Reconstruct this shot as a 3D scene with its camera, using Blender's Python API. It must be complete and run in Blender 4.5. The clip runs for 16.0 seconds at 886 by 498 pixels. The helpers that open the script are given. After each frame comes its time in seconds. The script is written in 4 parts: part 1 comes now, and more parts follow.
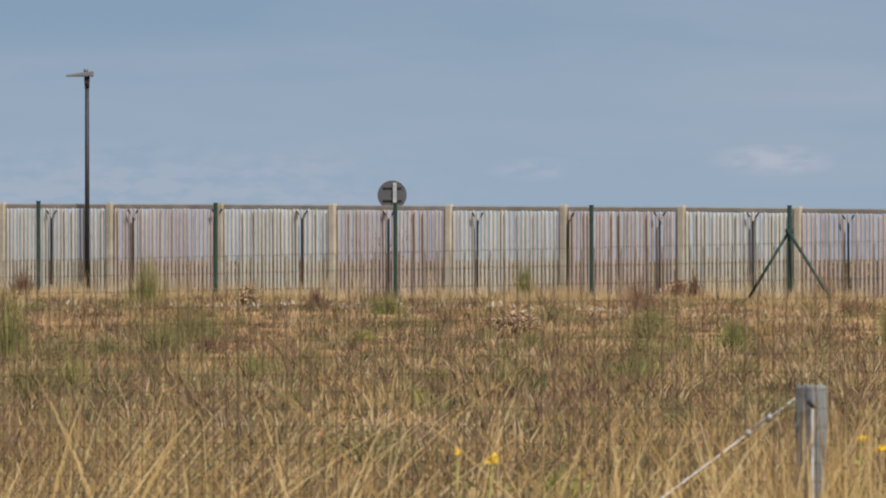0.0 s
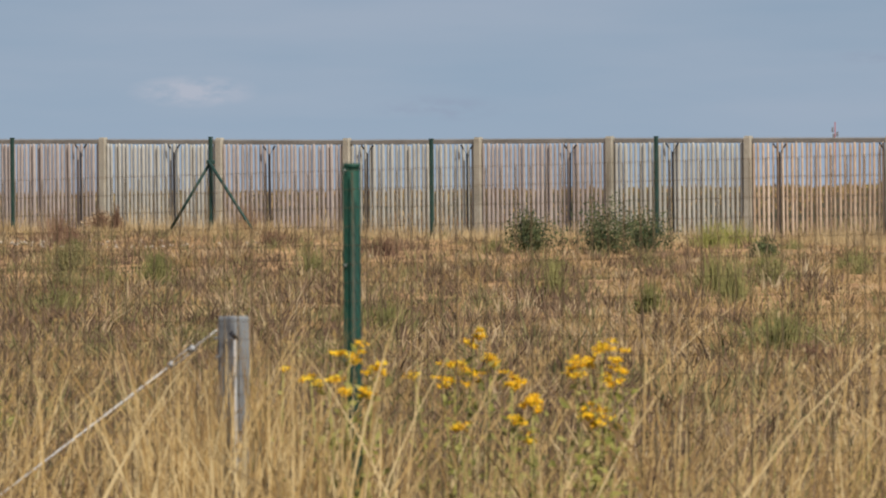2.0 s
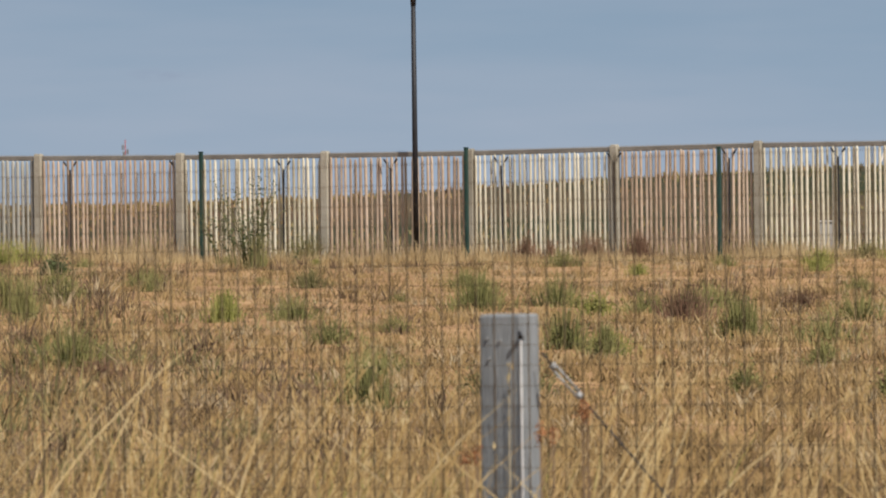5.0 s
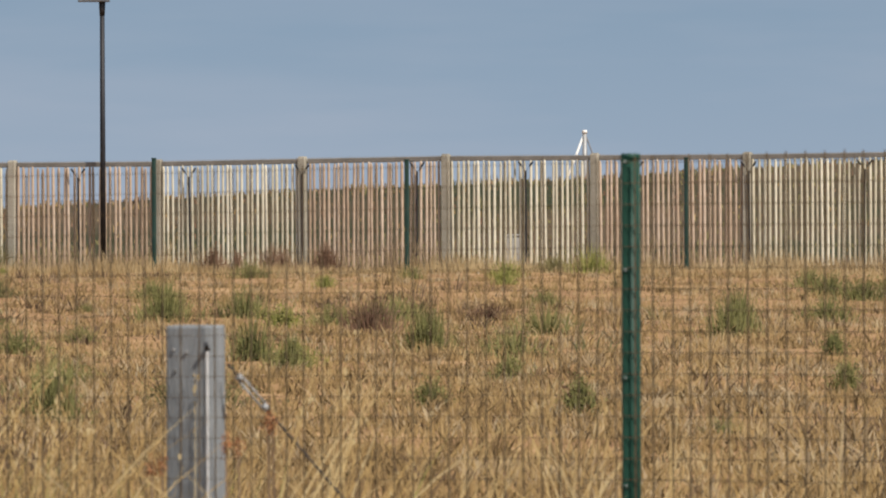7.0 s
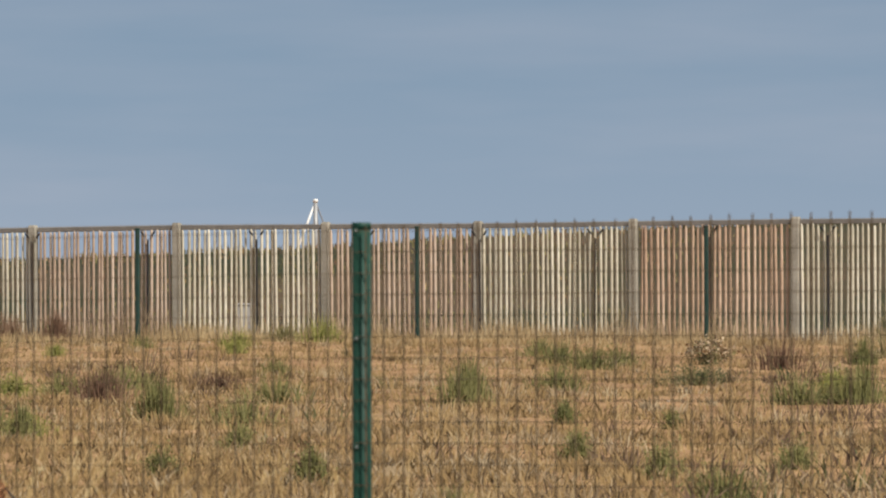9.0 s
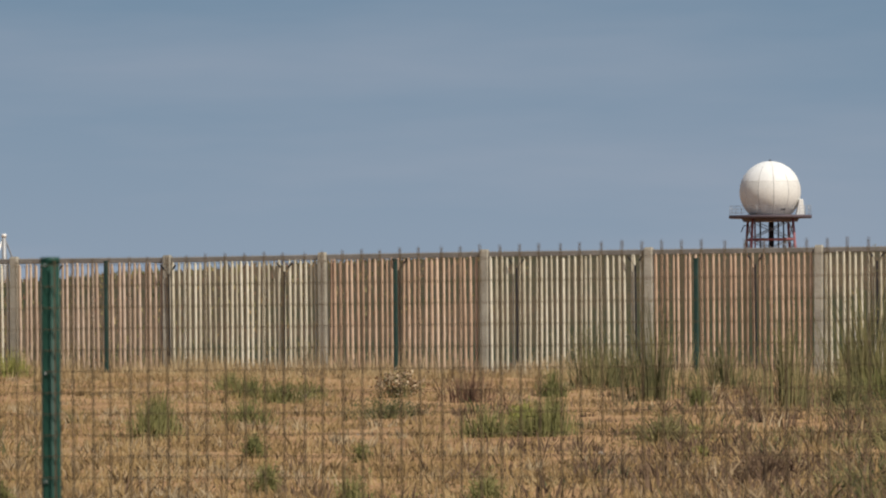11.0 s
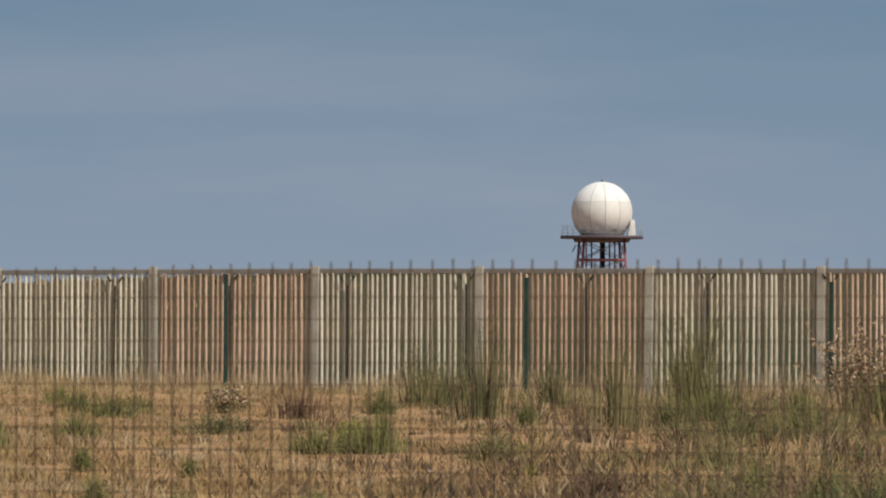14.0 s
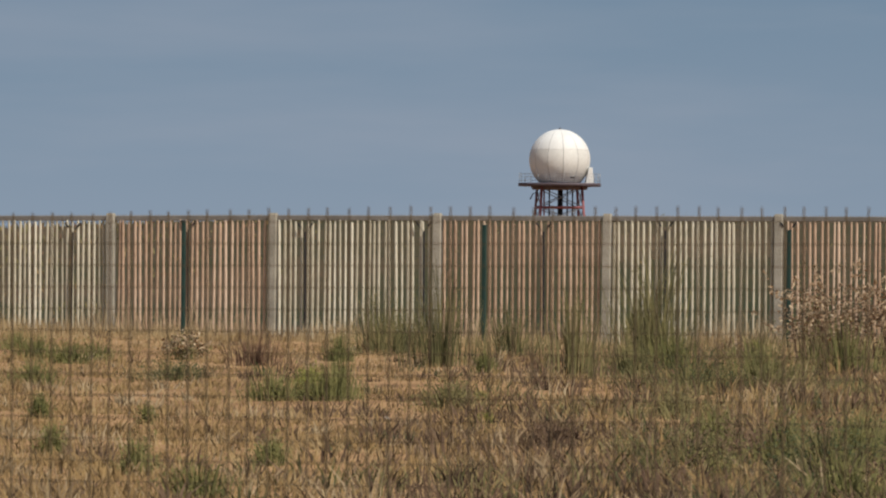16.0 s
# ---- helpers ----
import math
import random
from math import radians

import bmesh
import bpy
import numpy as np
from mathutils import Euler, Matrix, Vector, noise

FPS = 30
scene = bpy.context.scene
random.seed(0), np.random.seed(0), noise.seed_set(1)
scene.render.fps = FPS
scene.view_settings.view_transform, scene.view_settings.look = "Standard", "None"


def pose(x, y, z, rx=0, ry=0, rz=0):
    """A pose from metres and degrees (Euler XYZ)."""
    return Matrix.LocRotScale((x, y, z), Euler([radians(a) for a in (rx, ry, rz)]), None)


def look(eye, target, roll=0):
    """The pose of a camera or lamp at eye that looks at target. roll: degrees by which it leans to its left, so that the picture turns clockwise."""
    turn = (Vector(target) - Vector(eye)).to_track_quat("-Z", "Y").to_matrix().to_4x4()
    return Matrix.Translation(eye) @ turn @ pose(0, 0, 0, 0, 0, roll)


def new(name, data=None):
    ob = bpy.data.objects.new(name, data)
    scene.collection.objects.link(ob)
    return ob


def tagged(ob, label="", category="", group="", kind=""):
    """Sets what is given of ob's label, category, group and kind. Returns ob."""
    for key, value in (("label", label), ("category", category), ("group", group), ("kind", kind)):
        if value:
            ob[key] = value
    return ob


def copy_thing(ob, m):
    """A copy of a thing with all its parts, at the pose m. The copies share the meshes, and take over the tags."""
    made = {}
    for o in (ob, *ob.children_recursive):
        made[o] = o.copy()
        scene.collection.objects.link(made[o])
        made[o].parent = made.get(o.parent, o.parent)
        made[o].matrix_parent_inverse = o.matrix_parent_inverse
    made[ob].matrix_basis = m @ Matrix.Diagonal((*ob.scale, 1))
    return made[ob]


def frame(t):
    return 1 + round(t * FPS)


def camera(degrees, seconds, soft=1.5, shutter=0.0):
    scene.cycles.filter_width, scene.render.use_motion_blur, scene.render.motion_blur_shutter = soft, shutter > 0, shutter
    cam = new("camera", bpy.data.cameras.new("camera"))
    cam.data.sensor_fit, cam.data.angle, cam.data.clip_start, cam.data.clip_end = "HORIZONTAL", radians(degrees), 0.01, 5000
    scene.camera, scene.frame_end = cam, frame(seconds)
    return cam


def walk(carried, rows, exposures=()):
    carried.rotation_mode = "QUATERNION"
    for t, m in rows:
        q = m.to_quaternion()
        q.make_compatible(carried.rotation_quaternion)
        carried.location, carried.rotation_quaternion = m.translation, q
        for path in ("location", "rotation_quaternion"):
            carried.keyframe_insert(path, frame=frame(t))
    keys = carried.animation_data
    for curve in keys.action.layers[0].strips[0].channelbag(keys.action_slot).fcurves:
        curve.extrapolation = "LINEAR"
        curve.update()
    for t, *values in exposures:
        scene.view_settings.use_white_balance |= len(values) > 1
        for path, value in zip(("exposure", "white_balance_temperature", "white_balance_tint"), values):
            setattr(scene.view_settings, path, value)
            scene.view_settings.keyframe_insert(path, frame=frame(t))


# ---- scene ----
# The world's x runs to the right of the first view, y ahead, z up; the camera stands on the verge at the origin.
cam = camera(7.477, 16.0, soft=2.0)
cam.data.dof.use_dof = True
cam.data.dof.focus_distance = 95.0
cam.data.dof.aperture_fstop = 26

# the camera turns on the spot: seconds, turn to the right, tilt up, lean (degrees)
EYE = Vector((0.0, 0.0, 1.6))
ROWS = [
    (0.0, -0.026, 0.112, -0.09),
    (0.5, 1.116, 0.057, -0.08),
    (1.0, 2.421, -0.043, 0.03),
    (1.5, 3.674, -0.352, -0.33),
    (2.0, 4.856, -0.490, -0.50),
    (2.5, 5.814, -0.507, -0.46),
    (3.0, 6.777, -0.465, -0.52),
    (3.5, 7.652, -0.402, -0.60),
    (4.0, 8.612, -0.379, -0.73),
    (4.5, 9.616, -0.372, -0.63),
    (5.0, 10.846, -0.403, -0.72),
    (5.2, 11.275, -0.437, -0.56),
    (7.3, 13.789, -0.261, -0.32),
    (7.5, 14.007, -0.175, -0.37),
    (8.0, 14.604, 0.016, -0.19),
    (8.5, 15.141, 0.153, -0.22),
    (9.0, 15.766, 0.250, -0.20),
    (9.5, 16.392, 0.325, -0.29),
    (10.0, 17.131, 0.403, -0.55),
    (10.2, 17.425, 0.433, -0.66),
    (12.3, 19.575, 0.610, 0.47),
    (12.5, 19.623, 0.635, 0.56),
    (13.0, 19.682, 0.713, 0.40),
    (13.5, 19.838, 0.722, 0.28),
    (14.0, 19.820, 0.663, 0.28),
    (14.5, 19.997, 0.467, 0.25),
    (15.0, 20.147, 0.283, 0.44),
    (15.5, 20.101, 0.187, 0.46),
    (16.0, 20.180, 0.218, 0.44),
]


def aim(turn, tilt, lean):
    a, e = radians(turn), radians(tilt)
    way = Vector((math.sin(a) * math.cos(e), math.cos(a) * math.cos(e), math.sin(e)))
    return look(EYE, EYE + way * 50, lean)


walk(cam, [(t, aim(*row)) for t, *row in ROWS],
     exposures=[(0.0, 0.46), (2.0, 0.46), (8.6, 0.43), (9.5, 0.34), (12.5, 0.18), (16.0, 0.12)])

# ---- light ----
SUN_TURN, SUN_HIGH = 153.0, 53.0   # degrees: towards the sun, from +y to the right, and its height
world = bpy.data.worlds.new("sky")
scene.world = world
world.use_nodes = True
wn, wl = world.node_tree.nodes, world.node_tree.links
wn.clear()


def wnode(kind, **inputs):
    n = wn.new(kind)
    for k, v in inputs.items():
        n.inputs[k].default_value = v
    return n


coord = wnode("ShaderNodeTexCoord")
lift = wn.new("ShaderNodeVectorMath")
lift.operation = "ADD"
lift.inputs[1].default_value = (0, 0, 0.30)
wl.new(coord.outputs["Generated"], lift.inputs[0])
sky = wn.new("ShaderNodeTexSky")
sky.sky_type, sky.sun_disc = "NISHITA", False
sky.sun_elevation, sky.sun_rotation = radians(SUN_HIGH), radians(SUN_TURN)
sky.air_density, sky.dust_density, sky.ozone_density = 1.0, 1.2, 1.0
wl.new(lift.outputs[0], sky.inputs[0])
tint = wn.new("ShaderNodeMix")
tint.data_type, tint.blend_type = "RGBA", "MULTIPLY"
tint.inputs[0].default_value = 1.0
tint.inputs[7].default_value = (0.965, 0.945, 0.81, 1)
wl.new(sky.outputs[0], tint.inputs[6])
# thin streaks of cloud low in the sky, and two small flat clouds


def math_node(op, x, y):
    n = wn.new("ShaderNodeMath")
    n.operation, n.use_clamp = op, True
    for k, q in enumerate((x, y)):
        if isinstance(q, (int, float)):
            n.inputs[k].default_value = q
        else:
            wl.new(q, n.inputs[k])
    return n.outputs[0]


def streaks(scale, lo, hi, most):
    squash = wn.new("ShaderNodeMapping")
    squash.inputs["Scale"].default_value = scale
    wl.new(coord.outputs["Generated"], squash.inputs[0])
    tex = wnode("ShaderNodeTexNoise", Scale=1.0, Detail=4.0, Roughness=0.55)
    wl.new(squash.outputs[0], tex.inputs["Vector"])
    r = wn.new("ShaderNodeMapRange")
    for k, q in enumerate((lo, hi, 0.0, most)):
        r.inputs[k + 1].default_value = q
    wl.new(tex.outputs[0], r.inputs[0])
    return r.outputs[0]


def flat_cloud(turn, high, wide, tall, most):
    a, e = radians(turn), radians(high)
    c = Vector((math.sin(a) * math.cos(e), math.cos(a) * math.cos(e), math.sin(e)))
    away = wn.new("ShaderNodeVectorMath")
    away.operation = "SUBTRACT"
    away.inputs[1].default_value = c
    wl.new(coord.outputs["Generated"], away.inputs[0])
    grow = wn.new("ShaderNodeVectorMath")
    grow.operation = "MULTIPLY"
    grow.inputs[1].default_value = (1 / radians(wide), 1 / radians(wide), 1 / radians(tall))
    wl.new(away.outputs[0], grow.inputs[0])
    ball = wn.new("ShaderNodeTexGradient")
    ball.gradient_type = "SPHERICAL"
    wl.new(grow.outputs[0], ball.inputs[0])
    return math_node("MULTIPLY", math_node("MULTIPLY", ball.outputs[1], streaks((230, 230, 620), 0.36, 0.62, 1.7)), most)


veil = streaks((9, 9, 60), 0.42, 0.75, 0.28)
veil = math_node("ADD", veil, flat_cloud(2.75, 0.86, 0.60, 0.15, 0.42))
veil = math_node("ADD", veil, flat_cloud(-2.6, 0.62, 3.4, 0.5, 0.20))
veil = math_node("ADD", veil, flat_cloud(0.75, 0.78, 0.5, 0.12, 0.22))
# haze that thickens towards the horizon
part_z = wn.new("ShaderNodeSeparateXYZ")
wl.new(coord.outputs["Generated"], part_z.inputs[0])
haze = wn.new("ShaderNodeMapRange")
for k, q in enumerate((-0.005, 0.05, 0.42, 0.0)):
    haze.inputs[k + 1].default_value = q
wl.new(part_z.outputs[2], haze.inputs[0])
veil = math_node("ADD", veil, haze.outputs[0])
clouds = wn.new("ShaderNodeMix")
clouds.data_type = "RGBA"
clouds.inputs[7].default_value = (3.45, 3.58, 4.15, 1)
wl.new(veil, clouds.inputs[0])
wl.new(tint.outputs[2], clouds.inputs[6])
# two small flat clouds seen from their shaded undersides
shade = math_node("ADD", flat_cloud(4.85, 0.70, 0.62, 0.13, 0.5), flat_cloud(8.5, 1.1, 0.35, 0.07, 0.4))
under = wn.new("ShaderNodeMix")
under.data_type = "RGBA"
under.inputs[7].default_value = (2.05, 2.45, 3.25, 1)
wl.new(shade, under.inputs[0])
wl.new(clouds.outputs[2], under.inputs[6])
back = wnode("ShaderNodeBackground", Strength=0.10)
wl.new(under.outputs[2], back.inputs[0])
wl.new(back.outputs[0], wn.new("ShaderNodeOutputWorld").inputs[0])

sun = new("sun", bpy.data.lights.new("sun", "SUN"))
sun.data.energy, sun.data.angle, sun.data.color = 3.6, radians(0.53), (1.0, 0.94, 0.84)
a, e = radians(SUN_TURN), radians(SUN_HIGH)
sun.matrix_world = look((40 * math.sin(a) * math.cos(e), 40 * math.cos(a) * math.cos(e), 40 * math.sin(e)), (0, 0, 0))


# ---- materials ----
def material(name, colors, rough=0.8, metal=0.0, scale=6.0, fine=60.0, bump=0.15, spread=0.0, island=False, thin=False, stretch=(1, 1, 1), broad=0.55, reach=(0.28, 0.72)):
    """colors: three or so colours, from dark to light, mixed by noise of two sizes and by piece (spread)."""
    m = bpy.data.materials.new(name)
    m.use_nodes = True
    n, l = m.node_tree.nodes, m.node_tree.links
    b = n["Principled BSDF"]
    b.inputs["Roughness"].default_value, b.inputs["Metallic"].default_value = rough, metal
    b.inputs["Specular IOR Level"].default_value = 0.5 if metal else 0.25
    tc = n.new("ShaderNodeTexCoord")
    geo = n.new("ShaderNodeNewGeometry")
    mp = n.new("ShaderNodeMapping")
    mp.inputs["Scale"].default_value = stretch
    l.new(geo.outputs["Position"], mp.inputs[0])
    big, small = n.new("ShaderNodeTexNoise"), n.new("ShaderNodeTexNoise")
    for tex, s in ((big, scale), (small, fine)):
        tex.inputs["Scale"].default_value, tex.inputs["Detail"].default_value = s, 4
        l.new(mp.outputs[0], tex.inputs["Vector"])
    mix = n.new("ShaderNodeMath")
    mix.operation = "MULTIPLY_ADD"
    mix.inputs[1].default_value = broad
    l.new(big.outputs[0], mix.inputs[0])
    half = n.new("ShaderNodeMath")
    half.operation = "MULTIPLY"
    half.inputs[1].default_value = 1 - broad
    l.new(small.outputs[0], half.inputs[0])
    l.new(half.outputs[0], mix.inputs[2])
    factor = mix.outputs[0]
    if spread:
        if island:
            rnd = geo.outputs["Random Per Island"]
        else:
            rnd = n.new("ShaderNodeObjectInfo").outputs["Random"]
        sh = n.new("ShaderNodeMath")
        sh.operation = "MULTIPLY_ADD"
        sh.inputs[1].default_value = spread
        l.new(rnd, sh.inputs[0])
        sub = n.new("ShaderNodeMath")
        sub.operation = "SUBTRACT"
        sub.inputs[1].default_value = spread / 2
        l.new(factor, sub.inputs[0])
        l.new(sub.outputs[0], sh.inputs[2])
        factor = sh.outputs[0]
    r = n.new("ShaderNodeValToRGB")
    el = r.color_ramp.elements
    while len(el) < len(colors):
        el.new(0.5)
    for i, c in enumerate(colors):
        el[i].position = reach[0] + (reach[1] - reach[0]) * i / (len(colors) - 1)
        el[i].color = (*c, 1)
    l.new(factor, r.inputs[0])
    l.new(r.outputs[0], b.inputs["Base Color"])
    if bump:
        bp = n.new("ShaderNodeBump")
        bp.inputs["Strength"].default_value, bp.inputs["Distance"].default_value = bump, 0.02
        l.new(small.outputs[0], bp.inputs["Height"])
        l.new(bp.outputs[0], b.inputs["Normal"])
    if thin:
        # blades in a tuft share the light of the whole tuft
        up = n.new("ShaderNodeVectorMath")
        up.operation = "MULTIPLY_ADD"
        up.inputs[1].default_value, up.inputs[2].default_value = (0.3, 0.3, 0.3), (0.1, -0.4, 0.75)
        l.new(geo.outputs["Normal"], up.inputs[0])
        unit = n.new("ShaderNodeVectorMath")
        unit.operation = "NORMALIZE"
        l.new(up.outputs[0], unit.inputs[0])
        l.new(unit.outputs[0], b.inputs["Normal"])
        tr = n.new("ShaderNodeBsdfTranslucent")
        l.new(r.outputs[0], tr.inputs[0])
        ms = n.new("ShaderNodeMixShader")
        ms.inputs[0].default_value = 0.36
        l.new(b.outputs[0], ms.inputs[1])
        l.new(tr.outputs[0], ms.inputs[2])
        l.new(ms.outputs[0], n["Material Output"].inputs[0])
    return m


SOIL = material("dry_soil", [(0.138, 0.075, 0.037), (0.265, 0.148, 0.068), (0.392, 0.232, 0.109), (0.519, 0.350, 0.184)], 0.95, scale=0.9, fine=4.0, bump=0.8, broad=0.6)
STRAW = material("straw", [(0.17, 0.105, 0.047), (0.27, 0.175, 0.075), (0.38, 0.252, 0.108), (0.49, 0.36, 0.19)], 0.75, scale=2.3, fine=0.6, bump=0, spread=0.06, island=True, thin=True, broad=0.6, reach=(0.37, 0.62))
GOLDEN = material("golden_fringe", [(0.27, 0.178, 0.082), (0.41, 0.29, 0.145), (0.56, 0.43, 0.24)], 0.75, scale=2.0, fine=0.6, bump=0, spread=0.1, island=True, thin=True, reach=(0.36, 0.62))
BLEACHED = material("bleached_grass", [(0.27, 0.19, 0.105), (0.39, 0.285, 0.165), (0.52, 0.41, 0.26)], 0.75, scale=2.8, fine=0.7, bump=0, spread=0.07, island=True, thin=True, reach=(0.38, 0.61))
TALL = material("tall_dry_grass", [(0.193, 0.110, 0.038), (0.372, 0.240, 0.087), (0.501, 0.347, 0.146), (0.587, 0.454, 0.240)], 0.6, scale=5.0, fine=1.2, bump=0, spread=0.35, island=True, thin=True, reach=(0.32, 0.66))
GREEN = material("weed_leaf", [(0.092, 0.089, 0.033), (0.171, 0.150, 0.058), (0.292, 0.243, 0.107)], 0.7, scale=3, fine=0.8, bump=0, spread=0.2, island=True, thin=True, reach=(0.36, 0.62))
SAGE = material("sage_leaf", [(0.105, 0.108, 0.032), (0.19, 0.178, 0.058), (0.30, 0.268, 0.102)], 0.7, scale=3, fine=0.8, bump=0, spread=0.2, island=True, thin=True, reach=(0.32, 0.66))
DARKLEAF = material("dark_leaf", [(0.034, 0.048, 0.020), (0.066, 0.084, 0.034), (0.12, 0.135, 0.056)], 0.7, scale=3, fine=14, bump=0, spread=0.5, island=True, thin=True)
LIME = material("lime_leaf", [(0.168, 0.175, 0.035), (0.273, 0.266, 0.063), (0.364, 0.336, 0.112)], 0.7, scale=3, fine=14, bump=0, spread=0.5, island=True, thin=True)
RUST = material("dry_seed", [(0.085, 0.053, 0.034), (0.15, 0.094, 0.059), (0.235, 0.158, 0.10)], 0.85, scale=2.6, fine=0.9, bump=0, spread=0.06, island=True, thin=True, reach=(0.38, 0.61))
ORANGE = material("dock_seed", [(0.209, 0.084, 0.038), (0.342, 0.144, 0.060), (0.456, 0.240, 0.120)], 0.85, scale=6, fine=60, bump=0, spread=0.5, island=True)
FLUFF = material("seed_fluff", [(0.26, 0.175, 0.105), (0.39, 0.28, 0.175), (0.54, 0.42, 0.285)], 0.9, scale=5, fine=40, bump=0, spread=0.5, island=True)
YELLOW = material("yellow_flower", [(0.70, 0.36, 0.006), (0.83, 0.50, 0.012), (0.90, 0.64, 0.04)], 0.6, scale=9, fine=90, bump=0, spread=0.6, island=True, thin=True)
PALE_WOOD = material("pale_picket", [(0.363, 0.317, 0.232), (0.584, 0.529, 0.408), (0.786, 0.730, 0.599)], 0.85, scale=2.2, fine=30, bump=0.4, spread=0.25, stretch=(1, 1, 0.25))
PINK_WOOD = material("reddish_picket", [(0.278, 0.197, 0.140), (0.462, 0.342, 0.254), (0.635, 0.508, 0.406)], 0.85, scale=2.2, fine=30, bump=0.4, spread=0.25, stretch=(1, 1, 0.25))
WARM_WOOD = material("warm_reddish_picket", [(0.31, 0.205, 0.14), (0.52, 0.36, 0.255), (0.70, 0.53, 0.40)], 0.85, scale=2.2, fine=30, bump=0.4, spread=0.25, stretch=(1, 1, 0.25))
GREY_PICKET = material("grey_picket", [(0.279, 0.265, 0.233), (0.372, 0.358, 0.321), (0.474, 0.456, 0.414)], 0.9, scale=2.2, fine=30, bump=0.4, spread=0.07, stretch=(1, 1, 0.25))
DULL_PICKET = material("dull_reddish_picket", [(0.244, 0.202, 0.183), (0.329, 0.277, 0.254), (0.423, 0.362, 0.334)], 0.9, scale=2.2, fine=30, bump=0.4, spread=0.07, stretch=(1, 1, 0.25))
RAIL = material("rail_wood", [(0.14, 0.128, 0.112), (0.21, 0.192, 0.17), (0.29, 0.268, 0.24)], 0.9, scale=3, fine=40, bump=0.3)
CONCRETE = material("post_concrete", [(0.242, 0.221, 0.176), (0.371, 0.337, 0.274), (0.512, 0.470, 0.390)], 0.9, scale=3.0, fine=45, bump=0.4, spread=0.15)
PAINT_GREEN = material("green_paint", [(0.005, 0.033, 0.023), (0.008, 0.047, 0.032), (0.012, 0.064, 0.044)], 0.55, scale=5, fine=70, bump=0.05)
FAR_GREEN = material("faded_green_paint", [(0.015, 0.037, 0.031), (0.022, 0.053, 0.044), (0.037, 0.077, 0.065)], 0.6, scale=5, fine=70, bump=0.05)
DARK_STEEL = material("dark_steel", [(0.009, 0.011, 0.013), (0.018, 0.017, 0.021), (0.027, 0.027, 0.032)], 0.6, 0.2, scale=4, fine=50, bump=0.05)
MESH_WIRE = material("mesh_wire", [(0.075, 0.055, 0.032), (0.105, 0.076, 0.044), (0.14, 0.105, 0.064)], 0.85, 0.0, scale=5, fine=80, bump=0)
GALV = material("galvanised_steel", [(0.22, 0.22, 0.22), (0.33, 0.33, 0.33), (0.46, 0.46, 0.45)], 0.55, 0.35, scale=8, fine=90, bump=0.05)
GREY_WOOD = material("grey_weathered_wood", [(0.134, 0.144, 0.153), (0.224, 0.238, 0.251), (0.326, 0.342, 0.359)], 0.85, scale=9, fine=90, bump=0.35, stretch=(2.5, 2.5, 0.2))
LAMP_GREY = material("lamp_grey", [(0.108, 0.112, 0.127), (0.151, 0.158, 0.176), (0.202, 0.210, 0.230)], 0.5, 0.2, scale=5, fine=60, bump=0.05)
SIGN_GREY = material("sign_back", [(0.045, 0.045, 0.052), (0.065, 0.064, 0.072), (0.09, 0.088, 0.097)], 0.6, 0.1, scale=5, fine=60, bump=0.05)
WHITE = material("white_panel", [(0.700, 0.689, 0.657), (0.784, 0.774, 0.742), (0.848, 0.837, 0.816)], 0.55, scale=0.5, fine=4, bump=0.02, spread=0.12)
DULL_WHITE = material("lower_white_panel", [(0.600, 0.588, 0.546), (0.696, 0.684, 0.642), (0.780, 0.768, 0.732)], 0.6, scale=0.5, fine=4, bump=0.02, spread=0.12)
CLAY = material("clay_scrub", [(0.10, 0.055, 0.034), (0.18, 0.10, 0.062), (0.28, 0.172, 0.11)], 0.85, scale=0.6, fine=2.0, bump=0, spread=0.15, island=True, thin=True, reach=(0.38, 0.6))
SEAM = material("panel_seam", [(0.345, 0.333, 0.322), (0.414, 0.402, 0.391), (0.483, 0.471, 0.460)], 0.7, scale=1, fine=4, bump=0.02)
# far red steel and the deck: distance haze is mixed into both colours
HAZY_RED = material("hazy_red_paint", [(0.17, 0.055, 0.062), (0.25, 0.09, 0.098), (0.33, 0.16, 0.165)], 0.6, scale=1, fine=8, bump=0.05)
HAZY_DECK = material("hazy_deck_steel", [(0.06, 0.045, 0.055), (0.09, 0.068, 0.08), (0.13, 0.105, 0.12)], 0.7, 0.1, scale=1, fine=8, bump=0.05)
EARTH = material("overgrown_earth", [(0.026, 0.033, 0.010), (0.044, 0.041, 0.016), (0.075, 0.053, 0.027), (0.118, 0.079, 0.043)], 0.95, scale=0.11, fine=2.5, bump=0.6, broad=0.72, reach=(0.36, 0.64))
STRIP = material("pale_strip", [(0.50, 0.50, 0.50), (0.60, 0.60, 0.60), (0.70, 0.70, 0.69)], 0.5, scale=5, fine=60, bump=0.02)
STONE = material("pale_stone", [(0.30, 0.25, 0.19), (0.42, 0.36, 0.29), (0.54, 0.48, 0.40)], 0.9, scale=4, fine=30, bump=0.4, spread=0.3, island=True)


# ---- mesh helpers ----
def part(name, bm, mat, parent=None, label=""):
    me = bpy.data.meshes.new(name)
    bm.to_mesh(me)
    bm.free()
    me.materials.append(mat)
    ob = new(name, me)
    ob.parent = parent
    if label:
        ob["label"] = label
    return ob


def share(name, mesh, parent, m):
    ob = new(name, mesh)
    ob.parent = parent
    ob.matrix_basis = m
    return ob


